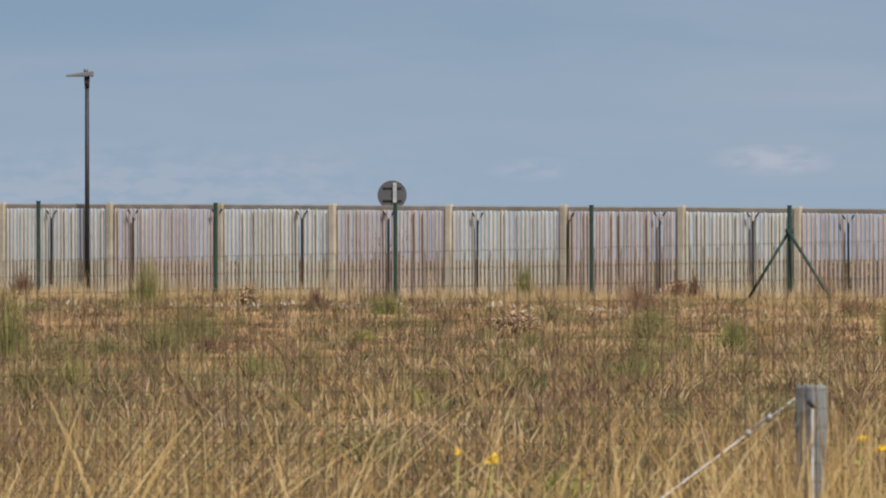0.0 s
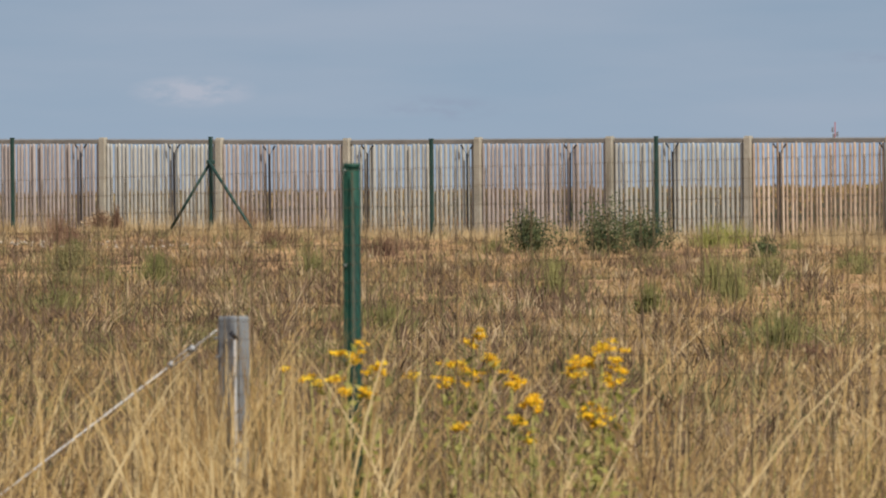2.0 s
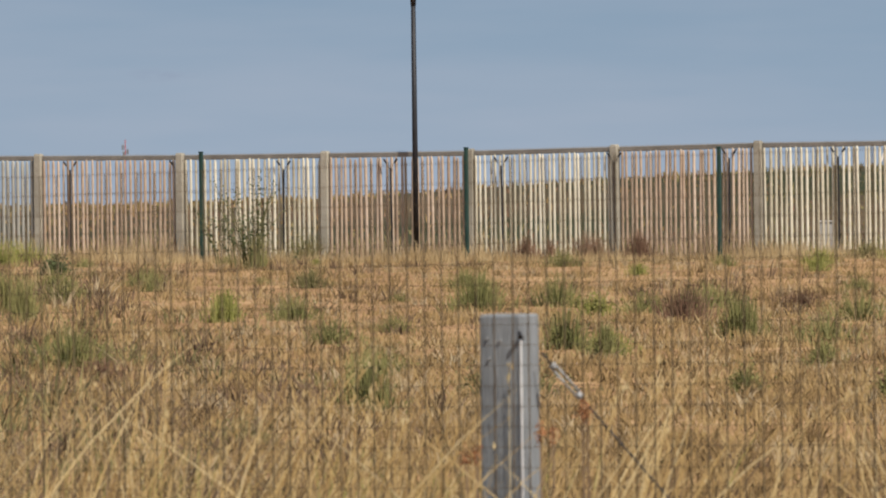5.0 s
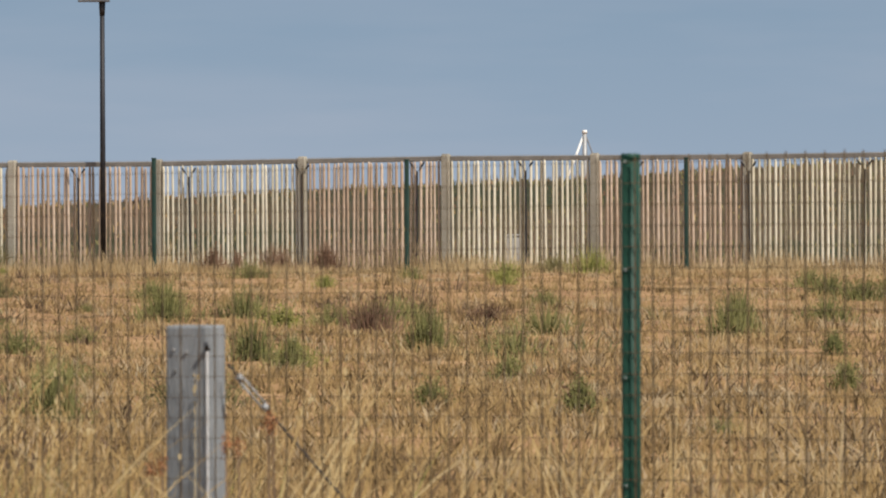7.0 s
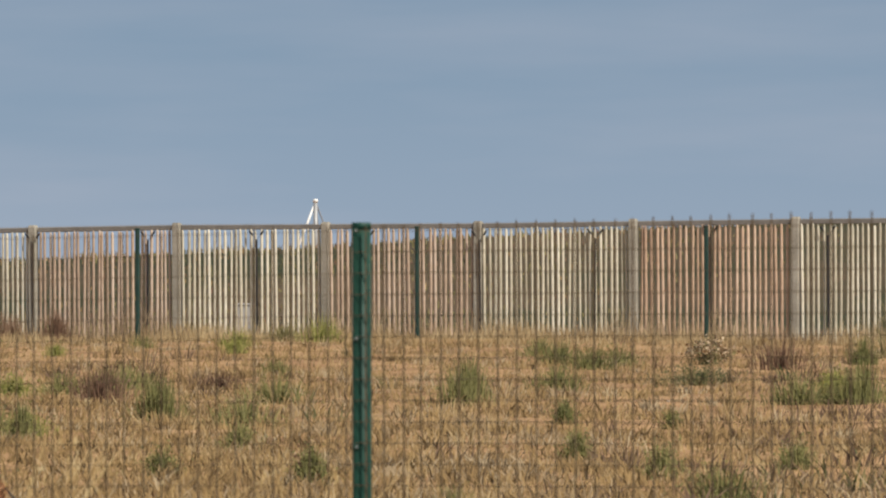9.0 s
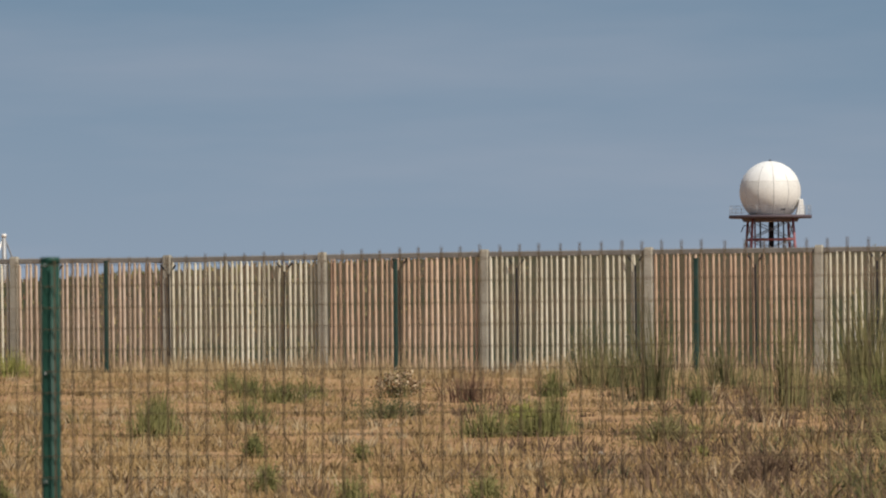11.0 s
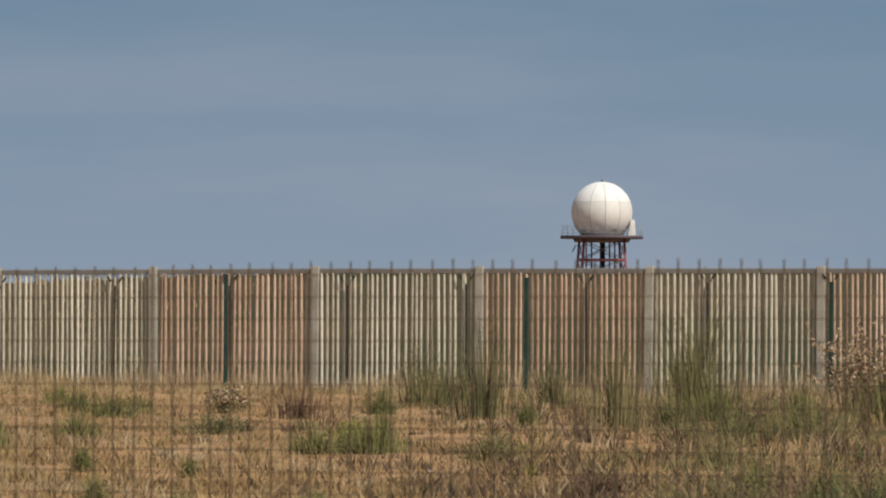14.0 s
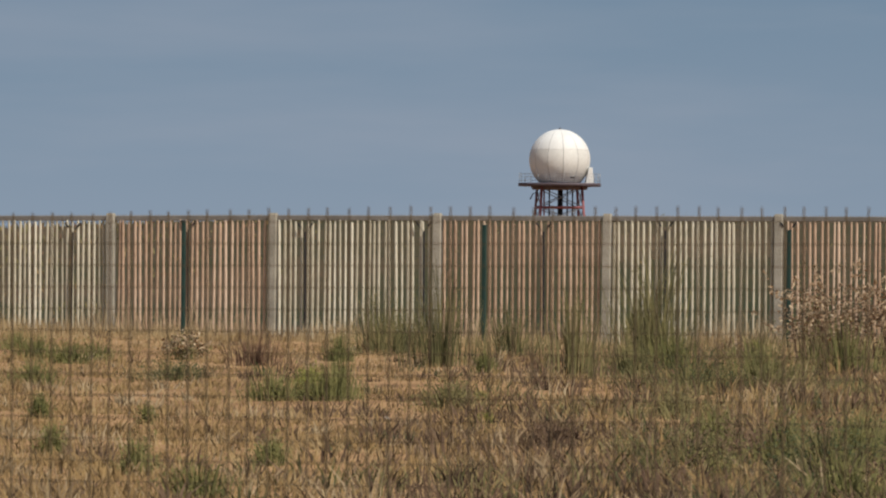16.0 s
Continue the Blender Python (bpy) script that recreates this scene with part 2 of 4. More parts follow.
def sheet(name, verts, faces, mat, parent=None, smooth=False):
    me = bpy.data.meshes.new(name)
    me.from_pydata(verts, [], faces)
    me.materials.append(mat)
    if smooth:
        me.polygons.foreach_set("use_smooth", [True] * len(me.polygons))
    ob = new(name, me)
    ob.parent = parent
    return ob


def box(bm, sx, sy, sz, m=None, bevel=0.0):
    """A box that stands on its base's centre."""
    v = bmesh.ops.create_cube(bm, size=1)["verts"]
    bmesh.ops.transform(bm, matrix=(m or Matrix()) @ Matrix.Translation((0, 0, sz / 2)) @ Matrix.Diagonal((sx, sy, sz, 1)), verts=v)
    if bevel:
        edges = list({e for q in v for e in q.link_edges})
        bmesh.ops.bevel(bm, geom=edges, offset=bevel, segments=2, affect="EDGES", profile=0.5)
    return bm


def tube(bm, a, b, r1, r2=None, sides=8):
    """A round bar from a to b."""
    a, b = Vector(a), Vector(b)
    d = b - a
    v = bmesh.ops.create_cone(bm, cap_ends=True, segments=sides, radius1=r1, radius2=r1 if r2 is None else r2, depth=d.length)["verts"]
    bmesh.ops.transform(bm, matrix=Matrix.Translation((a + b) / 2) @ d.to_track_quat("Z", "Y").to_matrix().to_4x4(), verts=v)
    for f in {f for q in v for f in q.link_faces}:
        f.smooth = len(f.verts) == 4
    return bm


def thing(name, m, label, category, group=""):
    ob = new(name)
    ob.empty_display_size = 0.2
    ob.matrix_basis = m
    return tagged(ob, label, category, group)


def polar(turn, r, z=0.0):
    return Vector((r * math.sin(radians(turn)), r * math.cos(radians(turn)), z))


# ---- the lie of the land ----
NORMAL, FAR = radians(36.02), 95.97          # the picket fence runs square to this direction, at this distance
OUT = Vector((math.sin(NORMAL), math.cos(NORMAL), 0))
ALONG = Vector((math.cos(NORMAL), -math.sin(NORMAL), 0))
NEAR_NORMAL, NEAR = radians(43.0), 14.13     # the mesh fence likewise
NEAR_OUT = Vector((math.sin(NEAR_NORMAL), math.cos(NEAR_NORMAL), 0))
NEAR_ALONG = Vector((math.cos(NEAR_NORMAL), -math.sin(NEAR_NORMAL), 0))


def on_fence(s, offset=0.0, z=0.0):
    """The place s metres along the picket fence, offset metres behind it."""
    return OUT * (FAR + offset) + ALONG * s + Vector((0, 0, z))


def on_mesh(s, offset=0.0, z=0.0):
    return NEAR_OUT * (NEAR + offset) + NEAR_ALONG * s + Vector((0, 0, z))


def fence_ground(s):
    return np.interp(s, [-95, -80, -62, -55, -45, -35, -25, -10], [1.0, 0.98, 0.93, 0.79, 0.66, 0.70, 0.58, 0.55])


def crest(turn):
    """The height of the rise behind the fence."""
    return np.interp(turn, [-60, 8, 10, 11, 12.3, 13.5, 14.8, 16, 17.4, 18.7, 20, 25, 40, 60],
                     [1.45, 1.45, 1.56, 1.72, 1.88, 2.00, 2.10, 2.30, 2.43, 2.53, 2.56, 2.57, 2.1, 1.5])


def ease(u):
    u = np.clip(u, 0, 1)
    return u * u * (3 - 2 * u)


def ground_z(x, y):
    x, y = np.asarray(x, float), np.asarray(y, float)
    r, turn = np.hypot(x, y), np.degrees(np.arctan2(x, y))
    ahead = FAR - (x * OUT.x + y * OUT.y)                     # metres in front of the picket fence
    s = x * ALONG.x + y * ALONG.y
    base = fence_ground(s)
    bank = 0.35 * ease((r - 7) / 6)
    u = np.clip((r - 20) / np.maximum(r - 20 + ahead, 1), 0, 1)
    z = bank + (base - 0.35) * np.where(r > 20, u, 0)
    top = crest(turn)
    rise = base + (top - base) * ease((-ahead - 8) / 24)
    beyond = rise + (1.35 - top) * ease((-ahead - 60) / 300)
    side = np.abs(turn) < 75
    z = np.where((ahead < 0) & side, beyond, z)
    z = np.where(side, z, np.minimum(z, 0.4) + 0.9 * ease((r - 60) / 200))
    lumps = (np.sin(x * 0.9 + 1.3 * np.sin(y * 0.37)) * np.sin(y * 0.61 + 0.8 * np.sin(x * 0.53)) * 0.026
             + np.sin(x * 2.3 + y * 1.1) * np.sin(y * 1.7 - x * 0.7) * 0.010)
    return z + lumps * ease((r - 21) / 8) * ease((160 - r) / 60)


def gz(p):
    return float(ground_z(p[0], p[1]))


turns = np.unique(np.concatenate([np.arange(-180, -10, 5.0), np.arange(-10, 32, 0.3), np.arange(32, 180, 5.0)]))
reach = np.concatenate([np.arange(0.5, 20, 1.5), np.arange(20, 150, 0.8), np.geomspace(150, 4600, 28)])
tt, rr = np.meshgrid(np.radians(turns), reach, indexing="ij")
gx, gy = rr * np.sin(tt), rr * np.cos(tt)
pts = np.stack([gx, gy, ground_z(gx, gy)], -1).reshape(-1, 3)
na, nr = len(turns), len(reach)
quads = [(i * nr + j, i * nr + j + 1, ((i + 1) % na) * nr + j + 1, ((i + 1) % na) * nr + j) for i in range(na) for j in range(nr - 1)]
hub = len(pts)
pts = np.vstack([pts, [0, 0, 0]])
quads += [(hub, i * nr, ((i + 1) % na) * nr) for i in range(na)]
ground = tagged(sheet("ground", pts.tolist(), quads, SOIL, smooth=True), "dry bare earth of a gently rising field", "ground", kind="structure")


# a dark sheet behind the picket fence, laid on the ground to darken the gaps
es, eq = np.meshgrid(np.arange(-125, 12.1, 1.0), np.arange(1.6, 62, 1.2), indexing="ij")
ex = OUT.x * (FAR + eq) + ALONG.x * es
ey = OUT.y * (FAR + eq) + ALONG.y * es
lift_z = 0.14 * ease((eq - 1.6) / 2) * ease((62 - eq) / 4) - 0.02
ev = np.stack([ex, ey, ground_z(ex, ey) + lift_z], -1).reshape(-1, 3)
ni, nj = es.shape
ef = [(i * nj + j, i * nj + j + 1, (i + 1) * nj + j + 1, (i + 1) * nj + j) for i in range(ni - 1) for j in range(nj - 1)]
tagged(sheet("earth_bank", ev.tolist(), ef, EARTH, smooth=True), "low bank of dark earth behind the fence", "bank", kind="structure")


# ---- grass, leaves ----
def ribbons(base, height, width, turn, lean, bend, segs=3):
    """Tapered blades: base n x 3, the rest n each; lean and bend in metres sideways at the tip."""
    n = len(base)
    side = np.stack([np.cos(turn), np.sin(turn), np.zeros(n)], 1)
    way = np.stack([np.cos(lean), np.sin(lean), np.zeros(n)], 1)
    rows = []
    for k in range(segs):
        u = k / segs
        mid = base + way * (bend * u ** 1.8)[:, None] + np.array([0, 0, 1.0]) * (height * (u - 0.12 * u * u))[:, None]
        w = side * (width * (1 - 0.75 * u) / 2)[:, None]
        rows += [mid - w, mid + w]
    rows.append(base + way * bend[:, None] + np.array([0, 0, 1.0]) * (height * 0.88)[:, None])
    m = 2 * segs + 1
    v = np.stack(rows, 1).reshape(-1, 3)
    o = np.arange(n)[:, None] * m
    f = []
    for k in range(segs - 1):
        f += (o + np.array([2 * k, 2 * k + 1, 2 * k + 3, 2 * k + 2])).tolist()
    k = segs - 1
    f += (o + np.array([2 * k, 2 * k + 1, 2 * k + 2])).tolist()
    return v, f


def flakes(centre, size, rng, flat=0.0):
    """Small leaf-like quads round the centres."""
    n = len(centre)
    a = rng.normal(size=(n, 3))
    a /= np.linalg.norm(a, axis=1)[:, None]
    b = rng.normal(size=(n, 3))
    b -= a * (a * b).sum(1)[:, None]
    b /= np.linalg.norm(b, axis=1)[:, None]
    a, b = a * size[:, None], b * (size * 0.45)[:, None]
    v = np.stack([centre - a, centre - b, centre + a, centre + b], 1).reshape(-1, 3)
    f = (np.arange(n)[:, None] * 4 + np.arange(4)).tolist()
    return v, f


def joined(pieces):
    vs, fs, o = [], [], 0
    for v, f in pieces:
        vs.append(v)
        fs += [[i + o for i in q] for q in f]
        o += len(v)
    return np.vstack(vs).tolist(), fs


def cover(rng, n, r0, r1, t0, t1):
    r = np.exp(rng.uniform(math.log(r0), math.log(r1), n))
    t = np.radians(rng.uniform(t0, t1, n))
    x, y = r * np.sin(t), r * np.cos(t)
    return x, y


rng = np.random.default_rng(5)


def patches(x, y):
    return (np.sin(x * 1.5 + 2.1 * np.sin(y * 0.13)) + np.sin(y * 0.21 - x * 0.7 + 1.7 * np.sin(x * 0.31)) + np.sin(x * 2.9 + y * 0.3 + 1.3 * np.sin(y * 0.4)) * 0.7) / 2.6


def clumps(x, y):
    return np.sin(x * 5.3 + 2.0 * np.sin(y * 0.8)) * np.sin(y * 1.1 + 1.6 * np.sin(x * 1.7 + 1.0))


def field_grass(name, label, n, mat, r0, r1, hmin, hmax, blades, width, want, spread=0.10):
    x, y = cover(rng, n, r0, r1, -7, 27)
    ok = (FAR - (x * OUT.x + y * OUT.y) > 0.15) & want(x, y)
    x, y = x[ok], y[ok]
    x, y = np.repeat(x, blades), np.repeat(y, blades)
    m = len(x)
    x, y = x + rng.normal(0, spread / 2, m), y + rng.normal(0, spread / 2, m)
    h = rng.uniform(hmin, hmax, m) * (1 + 0.3 * patches(x, y) + 0.35 * clumps(x, y)) * np.interp(np.degrees(np.arctan2(x, y)), [-7, 3, 8, 13], [1.45, 1.35, 1.15, 1.0])
    base = np.stack([x, y, ground_z(x, y) - 0.02], 1)
    v, f = ribbons(base, h, width * rng.uniform(0.6, 1.4, m), rng.uniform(0, 3.14, m), rng.uniform(0, 6.28, m), h * rng.uniform(0.08, 0.9, m), 2)
    return tagged(sheet(name, v.tolist(), f, mat), label, "grass", kind="stuff")


def left_more(x, y):
    return np.interp(np.degrees(np.arctan2(x, y)), [-7, 4, 10, 16, 20, 25], [0.75, 0.65, -0.35, -0.75, 0.1, 0.7])


field_grass("dry_field_grass", "short straw-coloured dry grass over the field", 62000, STRAW, 20, 125, 0.03, 0.13, 5, 0.016, lambda x, y: patches(x, y) + 0.5 * clumps(x, y) - 1.1 * left_more(x, y) > rng.uniform(-2.0, 0.3, len(x)), 0.14)
field_grass("brown_weeds", "reddish-brown withered weeds in patches", 26000, RUST, 24, 122, 0.03, 0.13, 5, 0.016, lambda x, y: patches(x * 0.8 + 9, y * 0.8) + 0.5 * clumps(x + 4, y) + 1.3 * left_more(x, y) > rng.uniform(-0.3, 0.9, len(x)), 0.14)
field_grass("green_sprouts", "sparse olive-green weeds among dry grass", 9000, GREEN, 22, 122, 0.04, 0.12, 5, 0.013, lambda x, y: patches(x * 0.6 - 5, y * 0.7 + 3) + 0.6 * clumps(x, y + 7) + left_more(x, y) * 1.4 > rng.uniform(0.1, 1.0, len(x)))
field_grass("bleached_tufts", "bleached beige grass tufts", 22000, BLEACHED, 22, 122, 0.04, 0.14, 7, 0.014, lambda x, y: patches(x * 1.1 + 2, y * 1.2 - 4) + 0.8 * clumps(x * 0.8, y * 0.8 + 2) > rng.uniform(0.3, 1.1, len(x)), 0.16)
field_grass("mid_grass", "taller golden dry grass in the lower field", 3000, STRAW, 19.5, 44, 0.08, 0.22, 6, 0.009, lambda x, y: patches(x * 1.3, y * 0.9) + np.interp(np.degrees(np.arctan2(x, y)), [-7, 10, 13, 18], [0.5, 0.4, -0.1, -0.5]) > rng.uniform(-0.5, 0.8, len(x)))


def scrub(name, label, n, mat, r0, want, wide, tall, leaf):
    """Low matted clumps of withered leaves and litter."""
    x, y = cover(rng, n, r0, 122, -7, 27)
    ok = (FAR - (x * OUT.x + y * OUT.y) > 0.4) & want(x, y)
    x, y = x[ok], y[ok]
    k = 24
    w, h = rng.uniform(*wide, len(x)), rng.uniform(*tall, len(x))
    x, y, w, h = (np.repeat(q, k) for q in (x, y, w, h))
    m = len(x)
    dx, dy = rng.normal(0, 0.3, m) * w, rng.normal(0, 0.3, m) * w
    h = h * rng.uniform(0.45, 1.05, m) * np.exp(-1.6 * (dx * dx + dy * dy) / (w * w))
    base = np.stack([x + dx, y + dy, ground_z(x + dx, y + dy) - 0.02], 1)
    v, f = ribbons(base, h, rng.uniform(0.5, 1.4, m) * leaf, rng.uniform(0, 3.14, m), np.arctan2(dy, dx) + rng.normal(0, 0.6, m), h * rng.uniform(0.1, 0.9, m), 2)
    tagged(sheet(name, v.tolist(), f, mat), label, "undergrowth", kind="stuff")


def turn_of(x, y):
    return np.degrees(np.arctan2(x, y))


scrub("brown_tufts", "tufts of withered reddish-brown grass", 11000, RUST, 23, lambda x, y: patches(x * 1.2 + 3, y * 1.1) + 0.7 * clumps(x, y) + 1.3 * left_more(x, y) > rng.uniform(-0.3, 1.1, len(x)), (0.15, 0.5), (0.07, 0.27), 0.021)
scrub("pale_tufts", "tufts of bleached beige grass", 8500, BLEACHED, 22, lambda x, y: patches(x * 1.4 - 3, y * 1.3) + 0.7 * clumps(x + 2, y + 1) - 0.7 * left_more(x, y) > rng.uniform(-0.1, 1.1, len(x)), (0.15, 0.45), (0.06, 0.22), 0.018)
scrub("straw_tufts", "tufts of golden straw-coloured grass", 12500, STRAW, 22, lambda x, y: patches(x * 1.5 + 5, y * 0.9 + 2) + 0.7 * clumps(x + 6, y - 2) - 1.0 * left_more(x, y) > rng.uniform(-0.5, 0.9, len(x)), (0.15, 0.5), (0.06, 0.23), 0.018)
scrub("olive_tufts", "tufts of low olive-green weeds", 5000, GREEN, 24, lambda x, y: patches(x * 0.9 + 6, y * 1.0 + 8) + 0.7 * clumps(x - 3, y) + 1.5 * left_more(x, y) > rng.uniform(0.2, 1.4, len(x)), (0.2, 0.55), (0.08, 0.32), 0.018)
# dark weeds, with the shadow between clumps put in as leaf colour too
scrub("dark_tufts", "dark green tufts, as weeds and as the shade between clumps", 1500, DARKLEAF, 30, lambda x, y: 0.6 * clumps(x - 1, y * 1.2) + np.interp(turn_of(x, y), [-7, -1, 3, 7, 17, 20, 25], [1.0, 0.8, 0.5, -0.4, -0.6, 0.3, 0.9]) > rng.uniform(0.2, 1.2, len(x)), (0.2, 0.5), (0.1, 0.32), 0.018)
for name, label, mat, n, k in (("rank_brown_weeds", "rank withered brown weeds", RUST, 5200, 0.3), ("rank_olive_weeds", "rank olive-green weeds", GREEN, 2800, 0.5),
                               ("rank_pale_grass", "rank bleached grass", BLEACHED, 1500, 0.4), ("rank_straw", "rank golden grass", STRAW, 1500, 0.4)):
    scrub(name, label + " on the overgrown side of the field", n, mat, 22, lambda x, y: clumps(x * (0.6 + k), y + 9 * k) + np.interp(turn_of(x, y), [-7, 3, 7, 10, 19, 21, 26], [0.9, 0.9, 0.3, -0.9, -0.9, 0.1, 0.7]) > rng.uniform(-0.1, 1.0, len(x)), (0.2, 0.6), (0.16, 0.42), 0.019)
# the fringe of taller straw along the foot of the picket fence
m = 60000
s, q = rng.uniform(-90, -16, m), -np.abs(rng.normal(0.0, 3.0, m)) - 0.12
px = OUT.x * (FAR + q) + ALONG.x * s
py = OUT.y * (FAR + q) + ALONG.y * s
h = rng.uniform(0.08, 0.34, m) * (1 + 0.5 * np.sin(s * 1.7 + q) * np.sin(s * 0.6)) * np.exp(q / 6)
v, f = ribbons(np.stack([px, py, ground_z(px, py) - 0.02], 1), h, rng.uniform(0.008, 0.018, m), rng.uniform(0, 3.14, m), rng.uniform(0, 6.28, m), h * rng.uniform(0.05, 0.5, m), 2)
m = 13000
s2, q2 = rng.uniform(-90, -16, m), -rng.uniform(0.1, 1.3, m)
px2, py2 = OUT.x * (FAR + q2) + ALONG.x * s2, OUT.y * (FAR + q2) + ALONG.y * s2
h2 = rng.uniform(0.14, 0.6, m) * (1 + 0.5 * np.sin(s2 * 2.3) * np.sin(s2 * 0.9))
v2, f2 = ribbons(np.stack([px2, py2, ground_z(px2, py2) - 0.02], 1), h2, rng.uniform(0.006, 0.014, m), rng.uniform(0, 3.14, m), rng.uniform(0, 6.28, m), h2 * rng.uniform(0.05, 0.5, m), 2)
tagged(sheet("fence_foot_grass", v2.tolist(), f2, BLEACHED), "bleached grass stems against the foot of the pickets", "grass", kind="stuff")
tagged(sheet("fence_fringe_grass", v.tolist(), f, GOLDEN), "straw-coloured grass along the foot of the picket fence", "grass", kind="stuff")
# the rise behind the fence
for name, label, mat, m in (("rise_scrub", "withered brown scrub on the rise behind the fence", CLAY, 40000), ("rise_weeds", "olive weeds on the rise behind the fence", GREEN, 40000),
                            ("rise_grass", "dry straw grass on the rise behind the fence", STRAW, 52000)):
    s, q = rng.uniform(-110, -5, m), rng.uniform(1.2, 36, m)
    if mat is GREEN:
        ok = np.sin(s * 0.23 + 1.0) * np.sin(q * 0.2 + s * 0.11) + 1.4 * np.exp(-((s + 43) / 4) ** 2) + 1.2 * np.exp(-((s + 34) / 3.5) ** 2) + np.interp(s, [-58, -50, -36, -31], [0.0, 0.5, 0.5, 0.0]) > rng.uniform(-0.2, 0.8, m)
    elif mat is STRAW:
        ok = np.interp(s, [-66, -58, -48], [1.0, 0.3, 0.08]) > rng.uniform(0, 1, m)
    else:
        ok = np.interp(s, [-70, -50, -36, -31], [0.35, 0.35, 0.25, 1.0]) > rng.uniform(0, 1, m)
    s, q = s[ok], q[ok]
    m = len(s)
    px = OUT.x * (FAR + q) + ALONG.x * s
    py = OUT.y * (FAR + q) + ALONG.y * s
    h = rng.uniform(0.05, 0.16, m) * (1 + 0.5 * np.sin(s * 1.9) * np.sin(s * 0.7 + q)) * np.interp(s, [-60, -41, -35], [1, 1, 0.3])
    v, f = ribbons(np.stack([px, py, ground_z(px, py) + 0.11], 1), h, rng.uniform(0.02, 0.05, m), rng.uniform(0, 3.14, m), rng.uniform(0, 6.28, m), h * rng.uniform(0.1, 0.8, m), 2)
    tagged(sheet(name, v.tolist(), f, mat), label, "grass", kind="stuff")


# ---- the picket fence ----
TOPS_S = [-80, -75, -70, -65, -60, -55, -50, -45, -40, -35, -30, -25, -15]
TOPS_Z = [2.70, 2.66, 2.60, 2.55, 2.48, 2.455, 2.405, 2.395, 2.452, 2.447, 2.482, 2.495, 2.52]


def fence_top(s):
    return float(np.interp(s, TOPS_S, TOPS_Z))


POSTS = [-84.9, -82.4, -79.84, -77.3, -74.77, -72.24, -69.71, -67.24, -64.80, -62.43, -59.9, -57.34, -54.83, -52.28, -49.72, -47.15, -44.63,
         -42.14, -39.75, -37.31, -34.85, -32.37, -29.86, -27.32, -24.75, -22.16, -19.6, -17.05]
FACE = -math.degrees(NORMAL)        # turns a thing's x along the fence
POST_H = 2.07

bm = bmesh.new()
box(bm, 0.125, 0.13, POST_H, bevel=0.012)
box(bm, 0.10, 0.105, 0.02, Matrix.Translation((0, 0, POST_H - 0.003)), bevel=0.006)
first = part("concrete_post", bm, CONCRETE)
post_mesh = first.data
for i, s in enumerate(POSTS):
    ob = first if i == 0 else new("concrete_post", post_mesh)
    p = on_fence(s, 0.0, fence_top(s) - POST_H)
    ob.matrix_basis = pose(*p, random.uniform(-0.5, 0.5), random.uniform(-0.5, 0.5), FACE)
    tagged(ob, "square weathered concrete post between picket panels", "fence post", "posts of the picket fence")


def picket_mesh(name, mat, w, h, tip, seed):
    """A round cleft stake with a blunt point."""
    r = random.Random(seed)
    me = bpy.data.meshes.new(name)
    n = 7
    ring = [(0.5 * math.cos(2 * math.pi * k / n + seed) * r.uniform(0.9, 1.1), 0.5 * math.sin(2 * math.pi * k / n + seed) * r.uniform(0.9, 1.1)) for k in range(n)]
    v, f = [], []
    levels = [(0, 1.0), (h * 0.45, 1.0), (h - tip, 0.95), (h - tip * 0.35, 0.74), (h, 0.26)]
    bow = r.uniform(-0.007, 0.007)
    for z, k in levels:
        o = bow * math.sin(math.pi * z / h)
        v += [(x * w * k + o, y * w * k, z) for x, y in ring]
    for i in range(len(levels) - 1):
        for j in range(n):
            f.append((i * n + j, i * n + (j + 1) % n, (i + 1) * n + (j + 1) % n, (i + 1) * n + j))
    f.append(tuple(range((len(levels) - 1) * n, len(levels) * n)))
    me.from_pydata(v, [], f)
    me.materials.append(mat)
    me.polygons.foreach_set("use_smooth", [len(q.vertices) == 4 for q in me.polygons])
    return me


PICKETS = {(m.name, wide): [picket_mesh("picket", m, w * wide, 1.86, tip, k) for k, (w, tip) in enumerate([(0.042, 0.07), (0.039, 0.05), (0.046, 0.06), (0.036, 0.08)])]
           for m, wide in ((PALE_WOOD, 1.06), (PINK_WOOD, 1.06), (WARM_WOOD, 1.06), (GREY_PICKET, 1.46), (DULL_PICKET, 1.46))}


